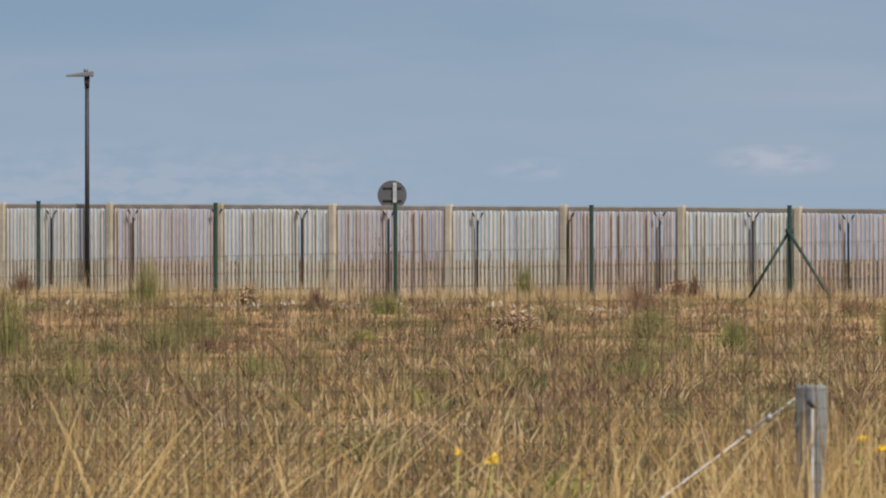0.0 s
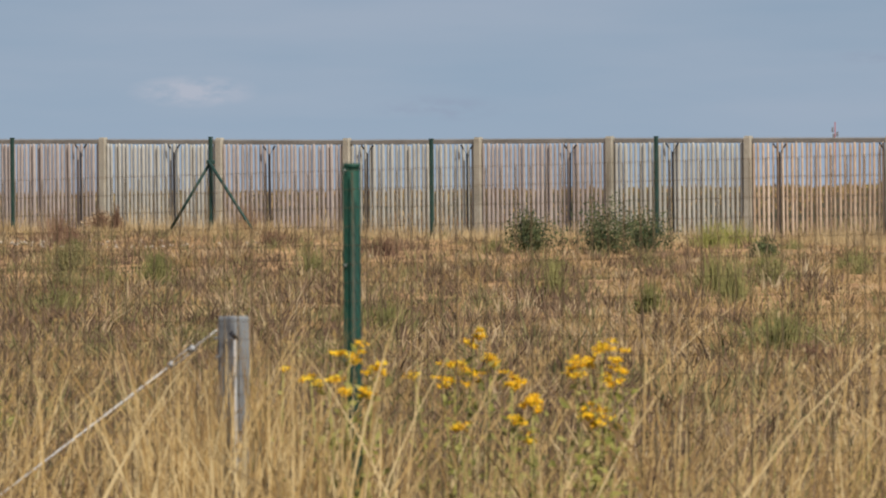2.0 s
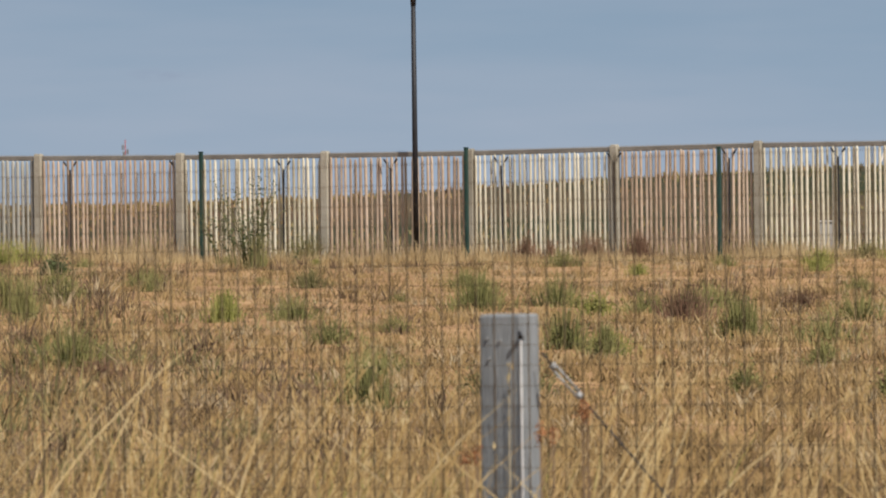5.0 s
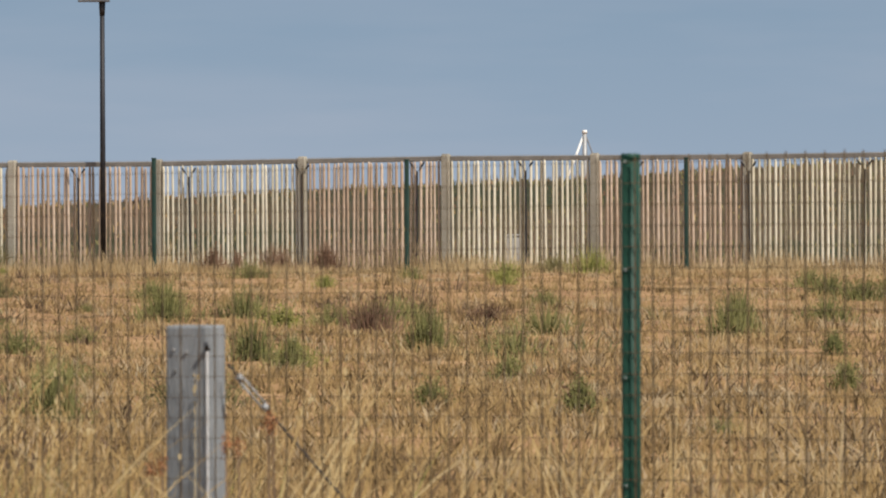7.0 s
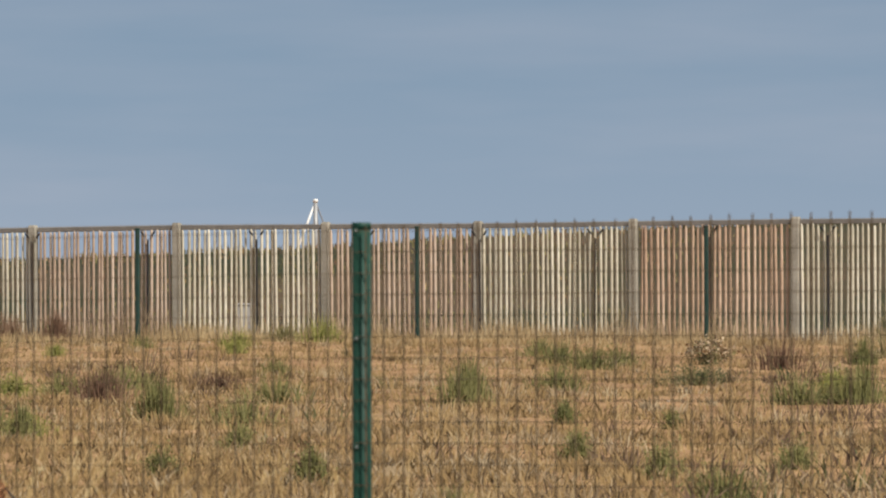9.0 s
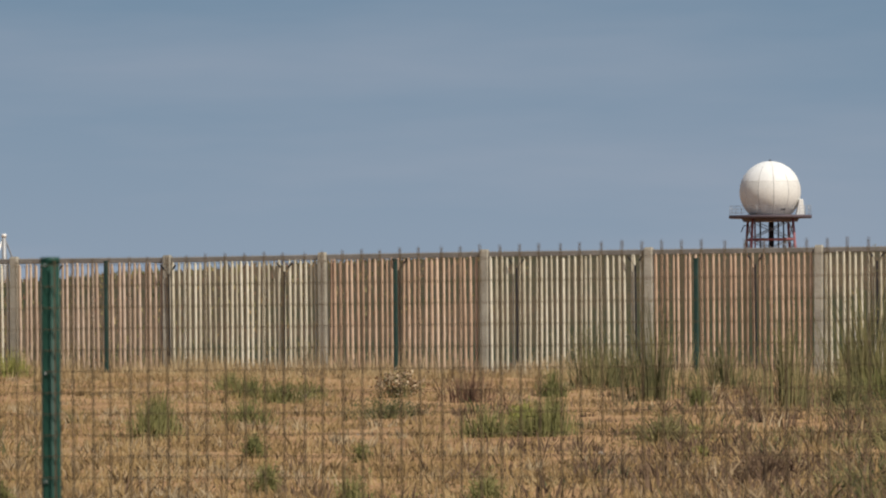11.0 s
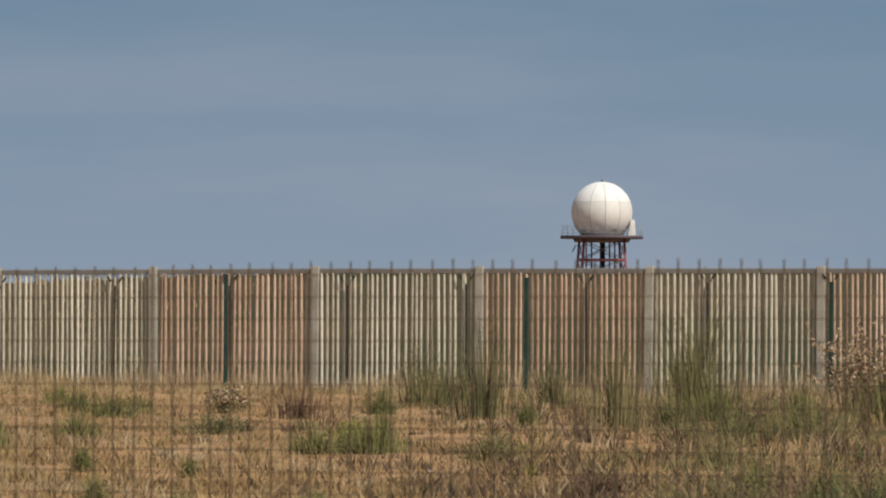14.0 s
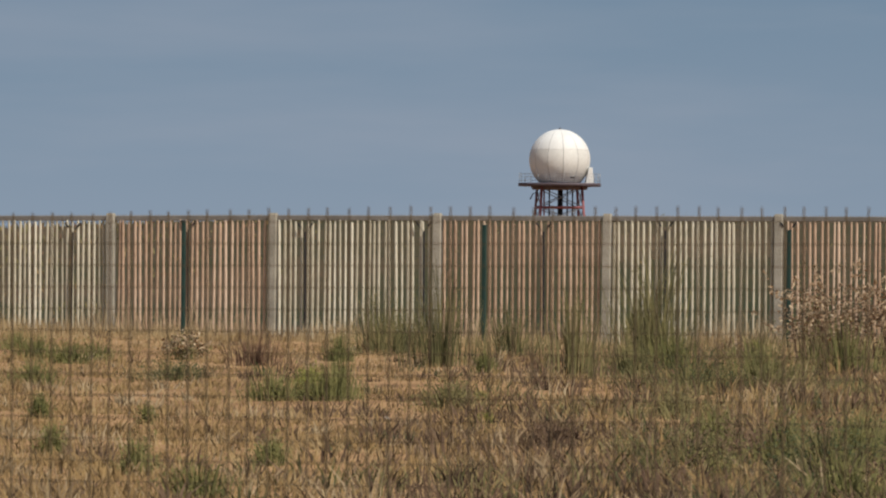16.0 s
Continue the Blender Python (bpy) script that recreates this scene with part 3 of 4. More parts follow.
def picket_panel(i):
    s0, s1 = POSTS[i], POSTS[i + 1]
    w = s1 - s0 - 0.13
    sm = (s0 + s1) / 2
    z0, z1 = fence_top(s0), fence_top(s1)
    zt = (z0 + z1) / 2
    slope = math.degrees(math.atan2(z1 - z0, s1 - s0))
    pink, old = i % 2 == 1, sm < -51
    pan = thing("picket_panel", pose(*on_fence(sm, 0.0, zt - POST_H), 0, 0, FACE),
                "panel of %s split wooden pickets under a rail" % (("dull reddish-grey weathered" if old else "reddish-brown") if pink else ("weathered grey" if old else "pale cream")),
                "fence panel", "panels of the picket fence")
    tilt = Matrix.Rotation(radians(-slope), 4, "Y")
    bm = bmesh.new()
    box(bm, w, 0.05, 0.075, Matrix.Translation((0, 0.02, POST_H - 0.095)) @ tilt, bevel=0.008)
    part("top_rail", bm, RAIL, pan)
    # a comb of small teeth along the rail
    v, f = [], []
    n = int(w / 0.045)
    for k in range(n):
        x = -w / 2 + (k + 0.5) * w / n
        z = POST_H - 0.022 + x * math.tan(radians(slope))
        v += [(x - 0.007, 0.01, z), (x + 0.007, 0.01, z), (x + 0.007, 0.03, z), (x - 0.007, 0.03, z), (x, 0.02, z + 0.03)]
        o = 5 * k
        f += [(o, o + 1, o + 4), (o + 1, o + 2, o + 4), (o + 2, o + 3, o + 4), (o + 3, o, o + 4)]
    tagged(sheet("rail_teeth", v, f, RAIL, pan), kind="stuff")
    for z in (0.55, 1.45):
        bm = bmesh.new()
        tube(bm, (-w / 2, 0.03, z), (w / 2, 0.03, z), 0.004, sides=6)
        part("binding_wire", bm, RAIL, pan)
    n = 28 if i % 3 else 27
    meshes = PICKETS[((DULL_PICKET if pink else GREY_PICKET).name, 1.46) if old else (((WARM_WOOD if sm > -33.5 else PINK_WOOD) if pink else PALE_WOOD).name, 1.06)]
    for k in range(n):
        x = -w / 2 + (k + 0.5) * w / n + random.gauss(0, 0.0025 if old else 0.006)
        z = POST_H - 0.078 - 1.86 + x * math.tan(radians(slope)) - abs(random.gauss(0, 0.012))
        share("picket", random.choice(meshes), pan, pose(x, random.uniform(-0.008, 0.004), z, random.uniform(-0.4, 0.4), random.gauss(0, 0.12 if old else 0.3), random.uniform(-5, 5)))
    return pan


# ---- the green posts before it, the forked posts behind it ----
GREEN_POSTS = [(-83.1, 2.7), (-79.0, 2.70), (-74.89, 2.64), (-70.88, 2.62), (-66.68, 2.55), (-58.25, 2.44), (-53.98, 2.43), (-49.34, 2.41), (-44.69, 2.41),
               (-40.41, 2.36), (-35.83, 2.36), (-31.24, 2.345), (-26.60, 2.31), (-22.01, 2.26), (-17.4, 2.25)]


def green_post(s, top, brace=False):
    p = on_fence(s * (FAR - 1.2) / FAR, -1.2)
    z = gz(p) - 0.05
    th = thing("green_post", pose(p.x, p.y, z, 0, 0, FACE), "dark green painted steel post" + (" with two slanting struts" if brace else " in dry grass"), "fence post", "green posts before the pickets")
    h = top - z
    bm = bmesh.new()
    box(bm, 0.058, 0.058, h, bevel=0.01)
    part("post", bm, FAR_GREEN, th)
    bm = bmesh.new()
    box(bm, 0.066, 0.066, 0.02, Matrix.Translation((0, 0, h)), bevel=0.006)
    part("cap", bm, FAR_GREEN, th)
    if brace:
        for sx, dy in ((-0.85, -0.15), (1.2, -0.4)):
            bm = bmesh.new()
            tube(bm, (0, -0.05 if dy < -0.3 else 0, h - 0.40), (sx, dy, -0.06), 0.026, sides=8)
            part("strut", bm, FAR_GREEN, th)
        bm = bmesh.new()
        box(bm, 0.12, 0.10, 0.07, Matrix.Translation((0, 0, h - 0.44)), bevel=0.012)
        part("collar", bm, FAR_GREEN, th)


for s, top in GREEN_POSTS:
    green_post(s, top)
green_post(-62.61, 2.52, True)

NEARER = (FAR - 0.06) / FAR
FORKS = [float(np.interp(k, [0, 10, 14, 20, 24, 29, 32], [-78.7, -59.5, -51.71, -40.25, -33.0, -23.86, -18.4])) for k in range(33)]


def fork_pose(s):
    p = on_fence(s * NEARER, -0.06)
    return pose(p.x, p.y, fence_top(s) - 1.97 + random.uniform(-0.02, 0.02), random.uniform(-0.6, 0.6), random.uniform(-0.6, 0.6), FACE)


fork = thing("forked_post", fork_pose(FORKS[0]), "thin dark steel post with two forked arms", "fence post", "forked posts before the pickets")
bm = bmesh.new()
box(bm, 0.026, 0.026, 1.72, bevel=0.004)
part("post", bm, DARK_STEEL, fork)
for side in (-1, 1):
    bm = bmesh.new()
    turn = Matrix.Translation((0, 0, 1.70)) @ Matrix.Rotation(radians(37 * side), 4, "Y")
    box(bm, 0.005, 0.005, 0.20, turn, bevel=0.001)
    arm = part("arm", bm, DARK_STEEL, fork)
    bm = bmesh.new()
    box(bm, 0.024, 0.024, 0.085, turn @ Matrix.Translation((0, 0, 0.11)), bevel=0.005)
    part("clip", bm, DARK_STEEL, arm, "dark clip")
for k in range(1, 33):
    copy_thing(fork, fork_pose(FORKS[k]))


# ---- lamps, sign, masts ----
def street_lamp(turn, r, top, flip=False):
    p = polar(turn, r)
    z = gz(p) - 0.05
    th = thing("street_lamp", pose(p.x, p.y, z, 0, 0, -turn), "slim dark street lamp with a flat grey head", "street lamp", "lamps along the fence")
    h = top - z
    bm = bmesh.new()
    tube(bm, (0, 0, 0), (0, 0, h - 0.06), 0.047, 0.036, 12)
    part("pole", bm, DARK_STEEL, th)
    bm = bmesh.new()
    tube(bm, (0, 0, h - 0.30), (0, 0, h - 0.08), 0.043, 0.055, 10)
    part("collar", bm, DARK_STEEL, th)
    bm = bmesh.new()
    box(bm, 0.50, 0.24, 0.105, Matrix.Translation((-0.13, 0, h - 0.085)))
    for q in bm.verts:
        if q.co.x < -0.3:
            q.co.y *= 0.55
            q.co.z = h - 0.085 + (q.co.z - h + 0.085) * 0.34
    bmesh.ops.bevel(bm, geom=list(bm.edges), offset=0.014, segments=2, affect="EDGES", profile=0.5)
    part("lantern", bm, LAMP_GREY, th, "flat wedge-shaped grey lantern")
    bm = bmesh.new()
    tube(bm, (-0.02, 0, h), (-0.02, 0, h + 0.06), 0.042, 0.036, 12)
    part("sensor", bm, LAMP_GREY, th, "small round knob on top")
    return th


street_lamp(-3.03, 123.4, 5.07)
street_lamp(10.62, 106.08, 4.966)

p = polar(-0.455, 128)
sign = thing("road_sign", pose(p.x, p.y, gz(p) - 0.1, 0, 0, 8), "round road sign seen from its grey back, on a pole", "road sign")
h = 3.15 - gz(p) + 0.1
bm = bmesh.new()
tube(bm, (0, 0.018, h - 0.28), (0, -0.018, h - 0.28), 0.275, sides=40)
part("disc", bm, SIGN_GREY, sign, "dark grey round sheet-metal disc")
bm = bmesh.new()
box(bm, 0.075, 0.05, h - 0.05, Matrix.Translation((0.04, -0.05, 0)), bevel=0.006)
part("pole", bm, GALV, sign, "pale steel pole")
for z in (h - 0.40, h - 0.16):
    bm = bmesh.new()
    box(bm, 0.36, 0.02, 0.035, Matrix.Translation((0, -0.028, z)), bevel=0.004)
    part("bracket", bm, DARK_STEEL, sign)

p = polar(8.174, 600)
aerial = thing("aerial", pose(p.x, p.y, gz(p)), "small far aerial mast with boxes near its top", "aerial")
h = 7.4 - gz(p)
bm = bmesh.new()
tube(bm, (0, 0, -0.3), (0, 0, h), 0.09, 0.05, 8)
part("mast", bm, HAZY_RED, aerial)
for x, z in ((-0.22, h - 0.9), (0.2, h - 1.3), (-0.15, h - 1.5)):
    bm = bmesh.new()
    box(bm, 0.16, 0.14, 0.45, Matrix.Translation((x, 0, z)), bevel=0.02)
    part("aerial_box", bm, LAMP_GREY, aerial)
bm = bmesh.new()
box(bm, 0.6, 0.06, 0.06, Matrix.Translation((0, 0, h - 1.1)), bevel=0.01)
part("crossbar", bm, GALV, aerial)

p = polar(14.69, 500)
mast = thing("white_mast", pose(p.x, p.y, gz(p), 0, 0, -14.7), "white far mast on three splayed legs", "mast")
h = 7.5 - gz(p)
bm = bmesh.new()
tube(bm, (0, 0, -0.3), (0, 0, h - 0.25), 0.18, 0.16, 12)
part("pole", bm, GALV, mast, "grey central pole")
bm = bmesh.new()
tube(bm, (0, 0, h - 0.25), (0, 0, h), 0.19, 0.17, 12)
part("cap", bm, WHITE, mast)
for x, y in ((-2.4, 0.5), (2.4, 0.5), (0.6, 2.2)):
    bm = bmesh.new()
    tube(bm, (0, 0, h - 0.2), (x, y, -0.3), 0.085 if x < 0 else 0.06, sides=8)
    part("leg", bm, WHITE if x < 0 else LAMP_GREY, mast)

p = polar(14.09, 104.6)
cabinet = thing("utility_cabinet", pose(p.x, p.y, gz(p) - 0.03, 0, 0, -20), "small pale grey utility cabinet behind the pickets", "cabinet")
bm = bmesh.new()
box(bm, 0.22, 0.2, 1.23 - gz(p), bevel=0.015)
part("body", bm, SEAM, cabinet)
bm = bmesh.new()
box(bm, 0.25, 0.23, 0.03, Matrix.Translation((0, 0, 1.23 - gz(p))), bevel=0.008)
part("roof", bm, SEAM, cabinet)

# ---- the radar dome ----
p = polar(21.161, 900)
g = gz(p)
radar = thing("radar_tower", pose(p.x, p.y, g, 0, 0, -21.2 + 7), "white spherical radar dome on a red and grey steel tower", "radar tower")
DECK_Z, R = 13.75 - g, 4.06
C = Vector((0, 0, 16.98 - g))
bm = bmesh.new()
bmesh.ops.create_uvsphere(bm, u_segments=48, v_segments=32, radius=R - 0.012)
bmesh.ops.translate(bm, vec=C, verts=bm.verts)
for fc in bm.faces:
    fc.smooth = True
part("dome_core", bm, SEAM, radar)


def dome_panel(t0, t1, l0, l1):
    v, f = [], []
    na, nb = 5, 18
    for r in (R, R - 0.06):
        for i in range(na + 1):
            for j in range(nb + 1):
                t, l = t0 + (t1 - t0) * i / na, l0 + (l1 - l0) * j / nb
                v.append(tuple(C + Vector((math.cos(t) * math.cos(l), math.sin(t) * math.cos(l), math.sin(l))) * r))
    k = nb + 1
    v = v + v
    for i in range(na):
        for j in range(nb):
            a = i * k + j
            f.append((a, a + k, a + k + 1, a + 1))
    o = (na + 1) * k
    rim = []
    for i in range(na):
        rim += [(i * k, o + i * k, o + (i + 1) * k, (i + 1) * k), (i * k + nb, (i + 1) * k + nb, o + (i + 1) * k + nb, o + i * k + nb)]
    for j in range(nb):
        rim += [(j, j + 1, o + j + 1, o + j), (na * k + j, o + na * k + j, o + na * k + j + 1, na * k + j + 1)]
    f += [tuple(2 * o + a for a in q) for q in rim]
    # panels below the seam are a duller white than those above
    return sheet("dome_panel", v, f, WHITE if l0 > 0 else DULL_WHITE, radar, True)


for i in range(12):
    t0, t1 = 2 * math.pi * i / 12 + 0.013, 2 * math.pi * (i + 1) / 12 - 0.013
    for l0, l1 in ((-55, 19.5), (20.0, 86)):
        dome_panel(t0, t1, radians(l0), radians(l1))
bm = bmesh.new()
tube(bm, C + Vector((0, 0, R - 0.05)), C + Vector((0, 0, R + 0.22)), 0.16, 0.1, 10)
part("dome_cap", bm, DARK_STEEL, radar)
bm = bmesh.new()
box(bm, 0.62, 0.16, 0.2, Matrix.Translation((1.336, -2.985, C.z - 2.45)) @ Matrix.Rotation(radians(24), 4, "Z"), bevel=0.03)
part("vent", bm, DARK_STEEL, radar, "small dark vent hood")
bm = bmesh.new()
tube(bm, (0, 0, DECK_Z - 0.3), (0, 0, DECK_Z + 0.12), 5.5, sides=32)
part("deck", bm, HAZY_DECK, radar, "dark red-brown round deck")
bm = bmesh.new()
tube(bm, (0, 0, DECK_Z - 0.75), (0, 0, DECK_Z - 0.28), 3.6, 3.9, sides=24)
part("deck_ring", bm, HAZY_DECK, radar)
for k in range(28):
    a = 2 * math.pi * k / 28
    bm = bmesh.new()
    tube(bm, (5.4 * math.cos(a), 5.4 * math.sin(a), DECK_Z), (5.4 * math.cos(a), 5.4 * math.sin(a), DECK_Z + 1.35), 0.022, sides=6)
    part("rail_post", bm, GALV, radar)
for z in (0.5, 0.95, 1.35):
    bm = bmesh.new()
    for k in range(28):
        a, b = 2 * math.pi * k / 28, 2 * math.pi * (k + 1) / 28
        tube(bm, (5.4 * math.cos(a), 5.4 * math.sin(a), DECK_Z + z), (5.4 * math.cos(b), 5.4 * math.sin(b), DECK_Z + z), 0.016, sides=6)
    part("handrail", bm, GALV, radar)
bm = bmesh.new()
box(bm, 1.1, 1.2, 2.1, Matrix.Translation((3.75, -1.6, DECK_Z + 0.1)))
for q in bm.verts:
    if q.co.z > DECK_Z + 1:
        q.co.x = 3.75 + (q.co.x - 3.75) * 0.45 + 0.12
bmesh.ops.bevel(bm, geom=list(bm.edges), offset=0.08, segments=2, affect="EDGES", profile=0.5)
part("housing", bm, WHITE, radar, "white box on the deck")
FEET = [(-3.1, -3.1), (3.1, -3.1), (3.1, 3.1), (-3.1, 3.1)]
for x, y in FEET:
    bm = bmesh.new()
    tube(bm, (x * 1.12, y * 1.12, -0.3), (x * 0.86, y * 0.86, DECK_Z - 0.3), 0.17, sides=8)
    part("leg", bm, HAZY_RED, radar)
levels = [1.0, 4.0, 7.0, DECK_Z - 3.1, DECK_Z - 0.5]
for k, z in enumerate(levels[:-1]):
    zb = levels[k + 1]
    for i in range(4):
        c = [1.12 - 0.26 * q / DECK_Z for q in (z, zb)]
        (xa, ya), (xb, yb) = FEET[i], FEET[(i + 1) % 4]
        bm = bmesh.new()
        tube(bm, (xa * c[0], ya * c[0], z), (xb * c[0], yb * c[0], z), 0.16, sides=6)
        part("beam", bm, HAZY_RED, radar)
        bm = bmesh.new()
        tube(bm, (xa * c[0], ya * c[0], z), (xb * c[1], yb * c[1], zb), 0.06, sides=6)
        tube(bm, (xb * c[0], yb * c[0], z), (xa * c[1], ya * c[1], zb), 0.06, sides=6)
        part("cross_brace", bm, LAMP_GREY, radar)
bm = bmesh.new()
tube(bm, (0.1, 0, -0.3), (0.1, 0, DECK_Z - 0.3), 0.36, sides=10)
part("cable_shaft", bm, DARK_STEEL, radar)
for x in (-1.5, 1.6, -2.2, 0.9):
    bm = bmesh.new()
    tube(bm, (x, -1.2, -0.3), (x, -1.2, DECK_Z - 0.3), 0.10, sides=8)
    part("pipe", bm, HAZY_RED if x == -2.2 else DARK_STEEL, radar)
bm = bmesh.new()
tube(bm, (-3.2, -2.7, DECK_Z - 1.2), (-3.9, -3.1, DECK_Z - 1.3), 0.05, sides=6)
tube(bm, (-3.9, -3.1, DECK_Z - 1.3), (-4.3, -3.2, DECK_Z - 2.1), 0.07, sides=6)
part("hanging_lamp", bm, DARK_STEEL, radar)


# ---- plants of the field ----
def shrub(x, y, w, h, leaf, kind, label, seed, group=""):
    """A clump of stems with leaves: kind is tuft, bush, spire, seedy or sapling."""
    r = np.random.default_rng(seed)
    if kind == "tuft":
        w, h = w * 0.85, h * 1.25
    z = gz((x, y))
    th = thing("weed_clump" if kind != "bush" else "bush", pose(x, y, z - 0.02), label, "plant" if kind != "bush" else "bush", group)
    n = {"tuft": 230, "bush": 70, "spire": 180, "seedy": 90, "sapling": 30}[kind]
    rad = np.abs(r.normal(0, {"tuft": 0.36, "spire": 0.42}.get(kind, 0.28), n)) * w
    ang = r.uniform(0, 6.28, n)
    base = np.stack([rad * np.cos(ang), rad * np.sin(ang), np.zeros(n)], 1)
    hh = h * (r.uniform(0.35, 1.15, n) if kind == "tuft" else r.uniform(0.6, 1.2, n)) * (1 - 0.7 * np.clip(rad / w, 0, 0.8))
    bend = w * r.uniform(0.05, 0.5 if kind == "spire" else 0.25, n)
    if kind == "sapling":
        bend = hh * np.abs(r.normal(0, 0.45, n))
    v, f = ribbons(base, hh, np.full(n, {"sapling": 0.022, "spire": 0.012}.get(kind, 0.012)) * r.uniform(0.6, 1.4, n), r.uniform(0, 3.14, n), ang + r.normal(0, 0.5, n), bend, 3)
    stems = sheet("stalk_clump", v.tolist(), f, leaf if kind == "tuft" else GREEN if leaf is not RUST else RUST, th)
    tagged(stems, kind="stuff")
    k = {"tuft": 2, "bush": 34, "spire": 6, "seedy": 6, "sapling": 40}[kind]
    idx = np.repeat(np.arange(n), k)
    u = r.uniform(0.12 if kind == "bush" else 0.3, 1.0, len(idx))
    way = np.stack([np.cos(ang), np.sin(ang), np.zeros(n)], 1)[idx]
    c = base[idx] + way * (bend[idx] * u ** 1.8)[:, None]
    c[:, 2] = hh[idx] * (u - 0.12 * u * u)
    c += r.normal(0, 0.035 if kind != "bush" else 0.06, c.shape)
    c[:, 2] = np.maximum(c[:, 2], 0.01)
    size = r.uniform(0.014, 0.034, len(idx)) * {"tuft": 0.5, "spire": 0.5, "seedy": 0.8}.get(kind, 1.0)
    v, f = flakes(c, size, r)
    tagged(sheet("foliage", v.tolist(), f, leaf, th), kind="stuff")
    if kind == "seedy":
        m = n * (2 if leaf is GREEN else 5)
        i = r.integers(0, n, m)
        u = r.uniform(0.7, 1.0, m)
        way = np.stack([np.cos(ang), np.sin(ang), np.zeros(n)], 1)[i]
        c = base[i] + way * (bend[i] * u ** 1.8)[:, None]
        c[:, 2] = hh[i] * (u - 0.12 * u * u)
        c += r.normal(0, 0.03, c.shape)
        c = np.repeat(c, 4, 0) + r.normal(0, 0.012, (m * 4, 3))
        v, f = flakes(c, r.uniform(0.014, 0.036, m * 4), r)
        tagged(sheet("seed_fluff", v.tolist(), f, FLUFF, th), kind="stuff")
    return th

for i, (x, y, w, h) in enumerate([(-5.1, 115.59, 0.72, 0.87), (3.25, 76.93, 0.45, 0.42), (-0.83, 100.55, 0.5, 0.34), (-4.68, 72.8, 0.43, 0.79), (1.36, 117.11, 0.39, 0.64), (-2.98, 82.85, 0.48, 0.45), (-3.22, 58.46, 0.29, 0.32), (8.46, 67.52, 0.45, 0.49), (5.26, 80.38, 0.47, 0.41), (3.19, 75.48, 0.38, 0.37), (4.16, 54.39, 0.5, 0.33), (16.42, 100.52, 0.34, 0.55), (8.2, 63.88, 0.38, 0.47), (12.96, 65.84, 0.45, 0.41), (6.42, 47.37, 0.56, 0.35), (6.92, 59.8, 0.3, 0.33), (6.86, 67.6, 0.34, 0.37), (13.19, 66.91, 0.51, 0.41), (14.05, 67.25, 0.52, 0.35), (10.74, 51.13, 0.39, 0.37)]):
    shrub(x, y, w, h, SAGE, 'tuft', 'olive-green weed tuft in the dry grass', 100 + i, 'weed clumps of the field')
for i, (x, y, w, h) in enumerate([(14.59, 63.55, 0.43, 0.32), (12.75, 53.71, 0.37, 0.37), (15.37, 60.06, 0.67, 0.31), (6.53, 48.26, 0.61, 0.32), (6.69, 37.05, 0.28, 0.36), (16.59, 58.18, 0.5, 0.42), (9.42, 39.6, 0.2, 0.2), (11.22, 44.82, 0.23, 0.22), (7.04, 39.22, 0.3, 0.43), (12.75, 53.71, 0.37, 0.4), (19.91, 57.08, 0.4, 0.37), (12.97, 42.72, 0.19, 0.22), (12.05, 37.98, 0.23, 0.24), (15.89, 49.83, 0.11, 0.16), (10.57, 48.87, 0.29, 0.3), (9.86, 37.73, 0.2, 0.24), (15.49, 51.31, 0.13, 0.19), (16.94, 59.12, 0.36, 0.45), (27.52, 65.34, 1.06, 0.6), (20.39, 58.18, 0.36, 0.45)]):
    shrub(x, y, w, h, SAGE, 'tuft', 'olive-green weed tuft in the dry grass', 320 + i, 'weed clumps of the field')
for i, (x, y, w, h) in enumerate([(30.83, 70.56, 0.96, 0.65), (29.7, 73.04, 0.85, 0.57), (26.45, 70.61, 0.25, 0.27), (36.58, 91.4, 0.41, 0.71), (16.55, 37.68, 0.55, 0.45), (16.41, 38.5, 0.42, 0.35), (17.59, 42.45, 0.42, 0.33), (13.56, 39.96, 0.21, 0.2), (27.11, 77.39, 0.34, 0.35), (26.73, 63.45, 0.46, 0.42), (15.4, 51.08, 0.13, 0.17)]):
    shrub(x, y, w, h, SAGE, 'tuft', 'olive-green weed tuft in the dry grass', 540 + i, 'weed clumps of the field')
for i, (x, y, w, h) in enumerate([(3.02, 106.76, 0.75, 0.56), (-7.75, 123.77, 0.62, 0.45), (-1.98, 103.13, 0.41, 0.38), (6.35, 113.22, 0.68, 0.53), (3.11, 104.4, 0.63, 0.33), (7.42, 97.47, 0.68, 0.36), (20.99, 102.77, 0.47, 0.38), (21.84, 102.15, 0.63, 0.49), (22.53, 101.65, 0.52, 0.49), (13.59, 59.52, 0.43, 0.32), (10.07, 38.61, 0.16, 0.17), (14.52, 63.51, 0.59, 0.34), (25.45, 75.58, 0.88, 0.42)]):
    shrub(x, y, w, h, CLAY, 'tuft', 'reddish-brown withered weed clump', 700 + i, 'weed clumps of the field')
for i, (x, y, w, h) in enumerate([(-3.17, 108.5, 0.2, 0.36), (3.98, 115.2, 0.58, 0.36), (31.49, 72.4, 1.6, 1.3), (32.3, 72.6, 1.2, 1.15)]):
    shrub(x, y, w, h, RUST, 'seedy', 'withered brown thistle clump with pale seed heads', 900 + i, 'weed clumps of the field')
for i, (x, y, w, h) in enumerate([(9.56, 97.98, 0.61, 0.68), (10.51, 96.13, 1.06, 0.86), (11.26, 97.9, 0.89, 0.64), (12.66, 95.41, 0.24, 0.22)]):
    shrub(x, y, w, h, DARKLEAF, 'bush', 'dark green leafy bush before the picket fence', 1100 + i, 'bushes along the fence')
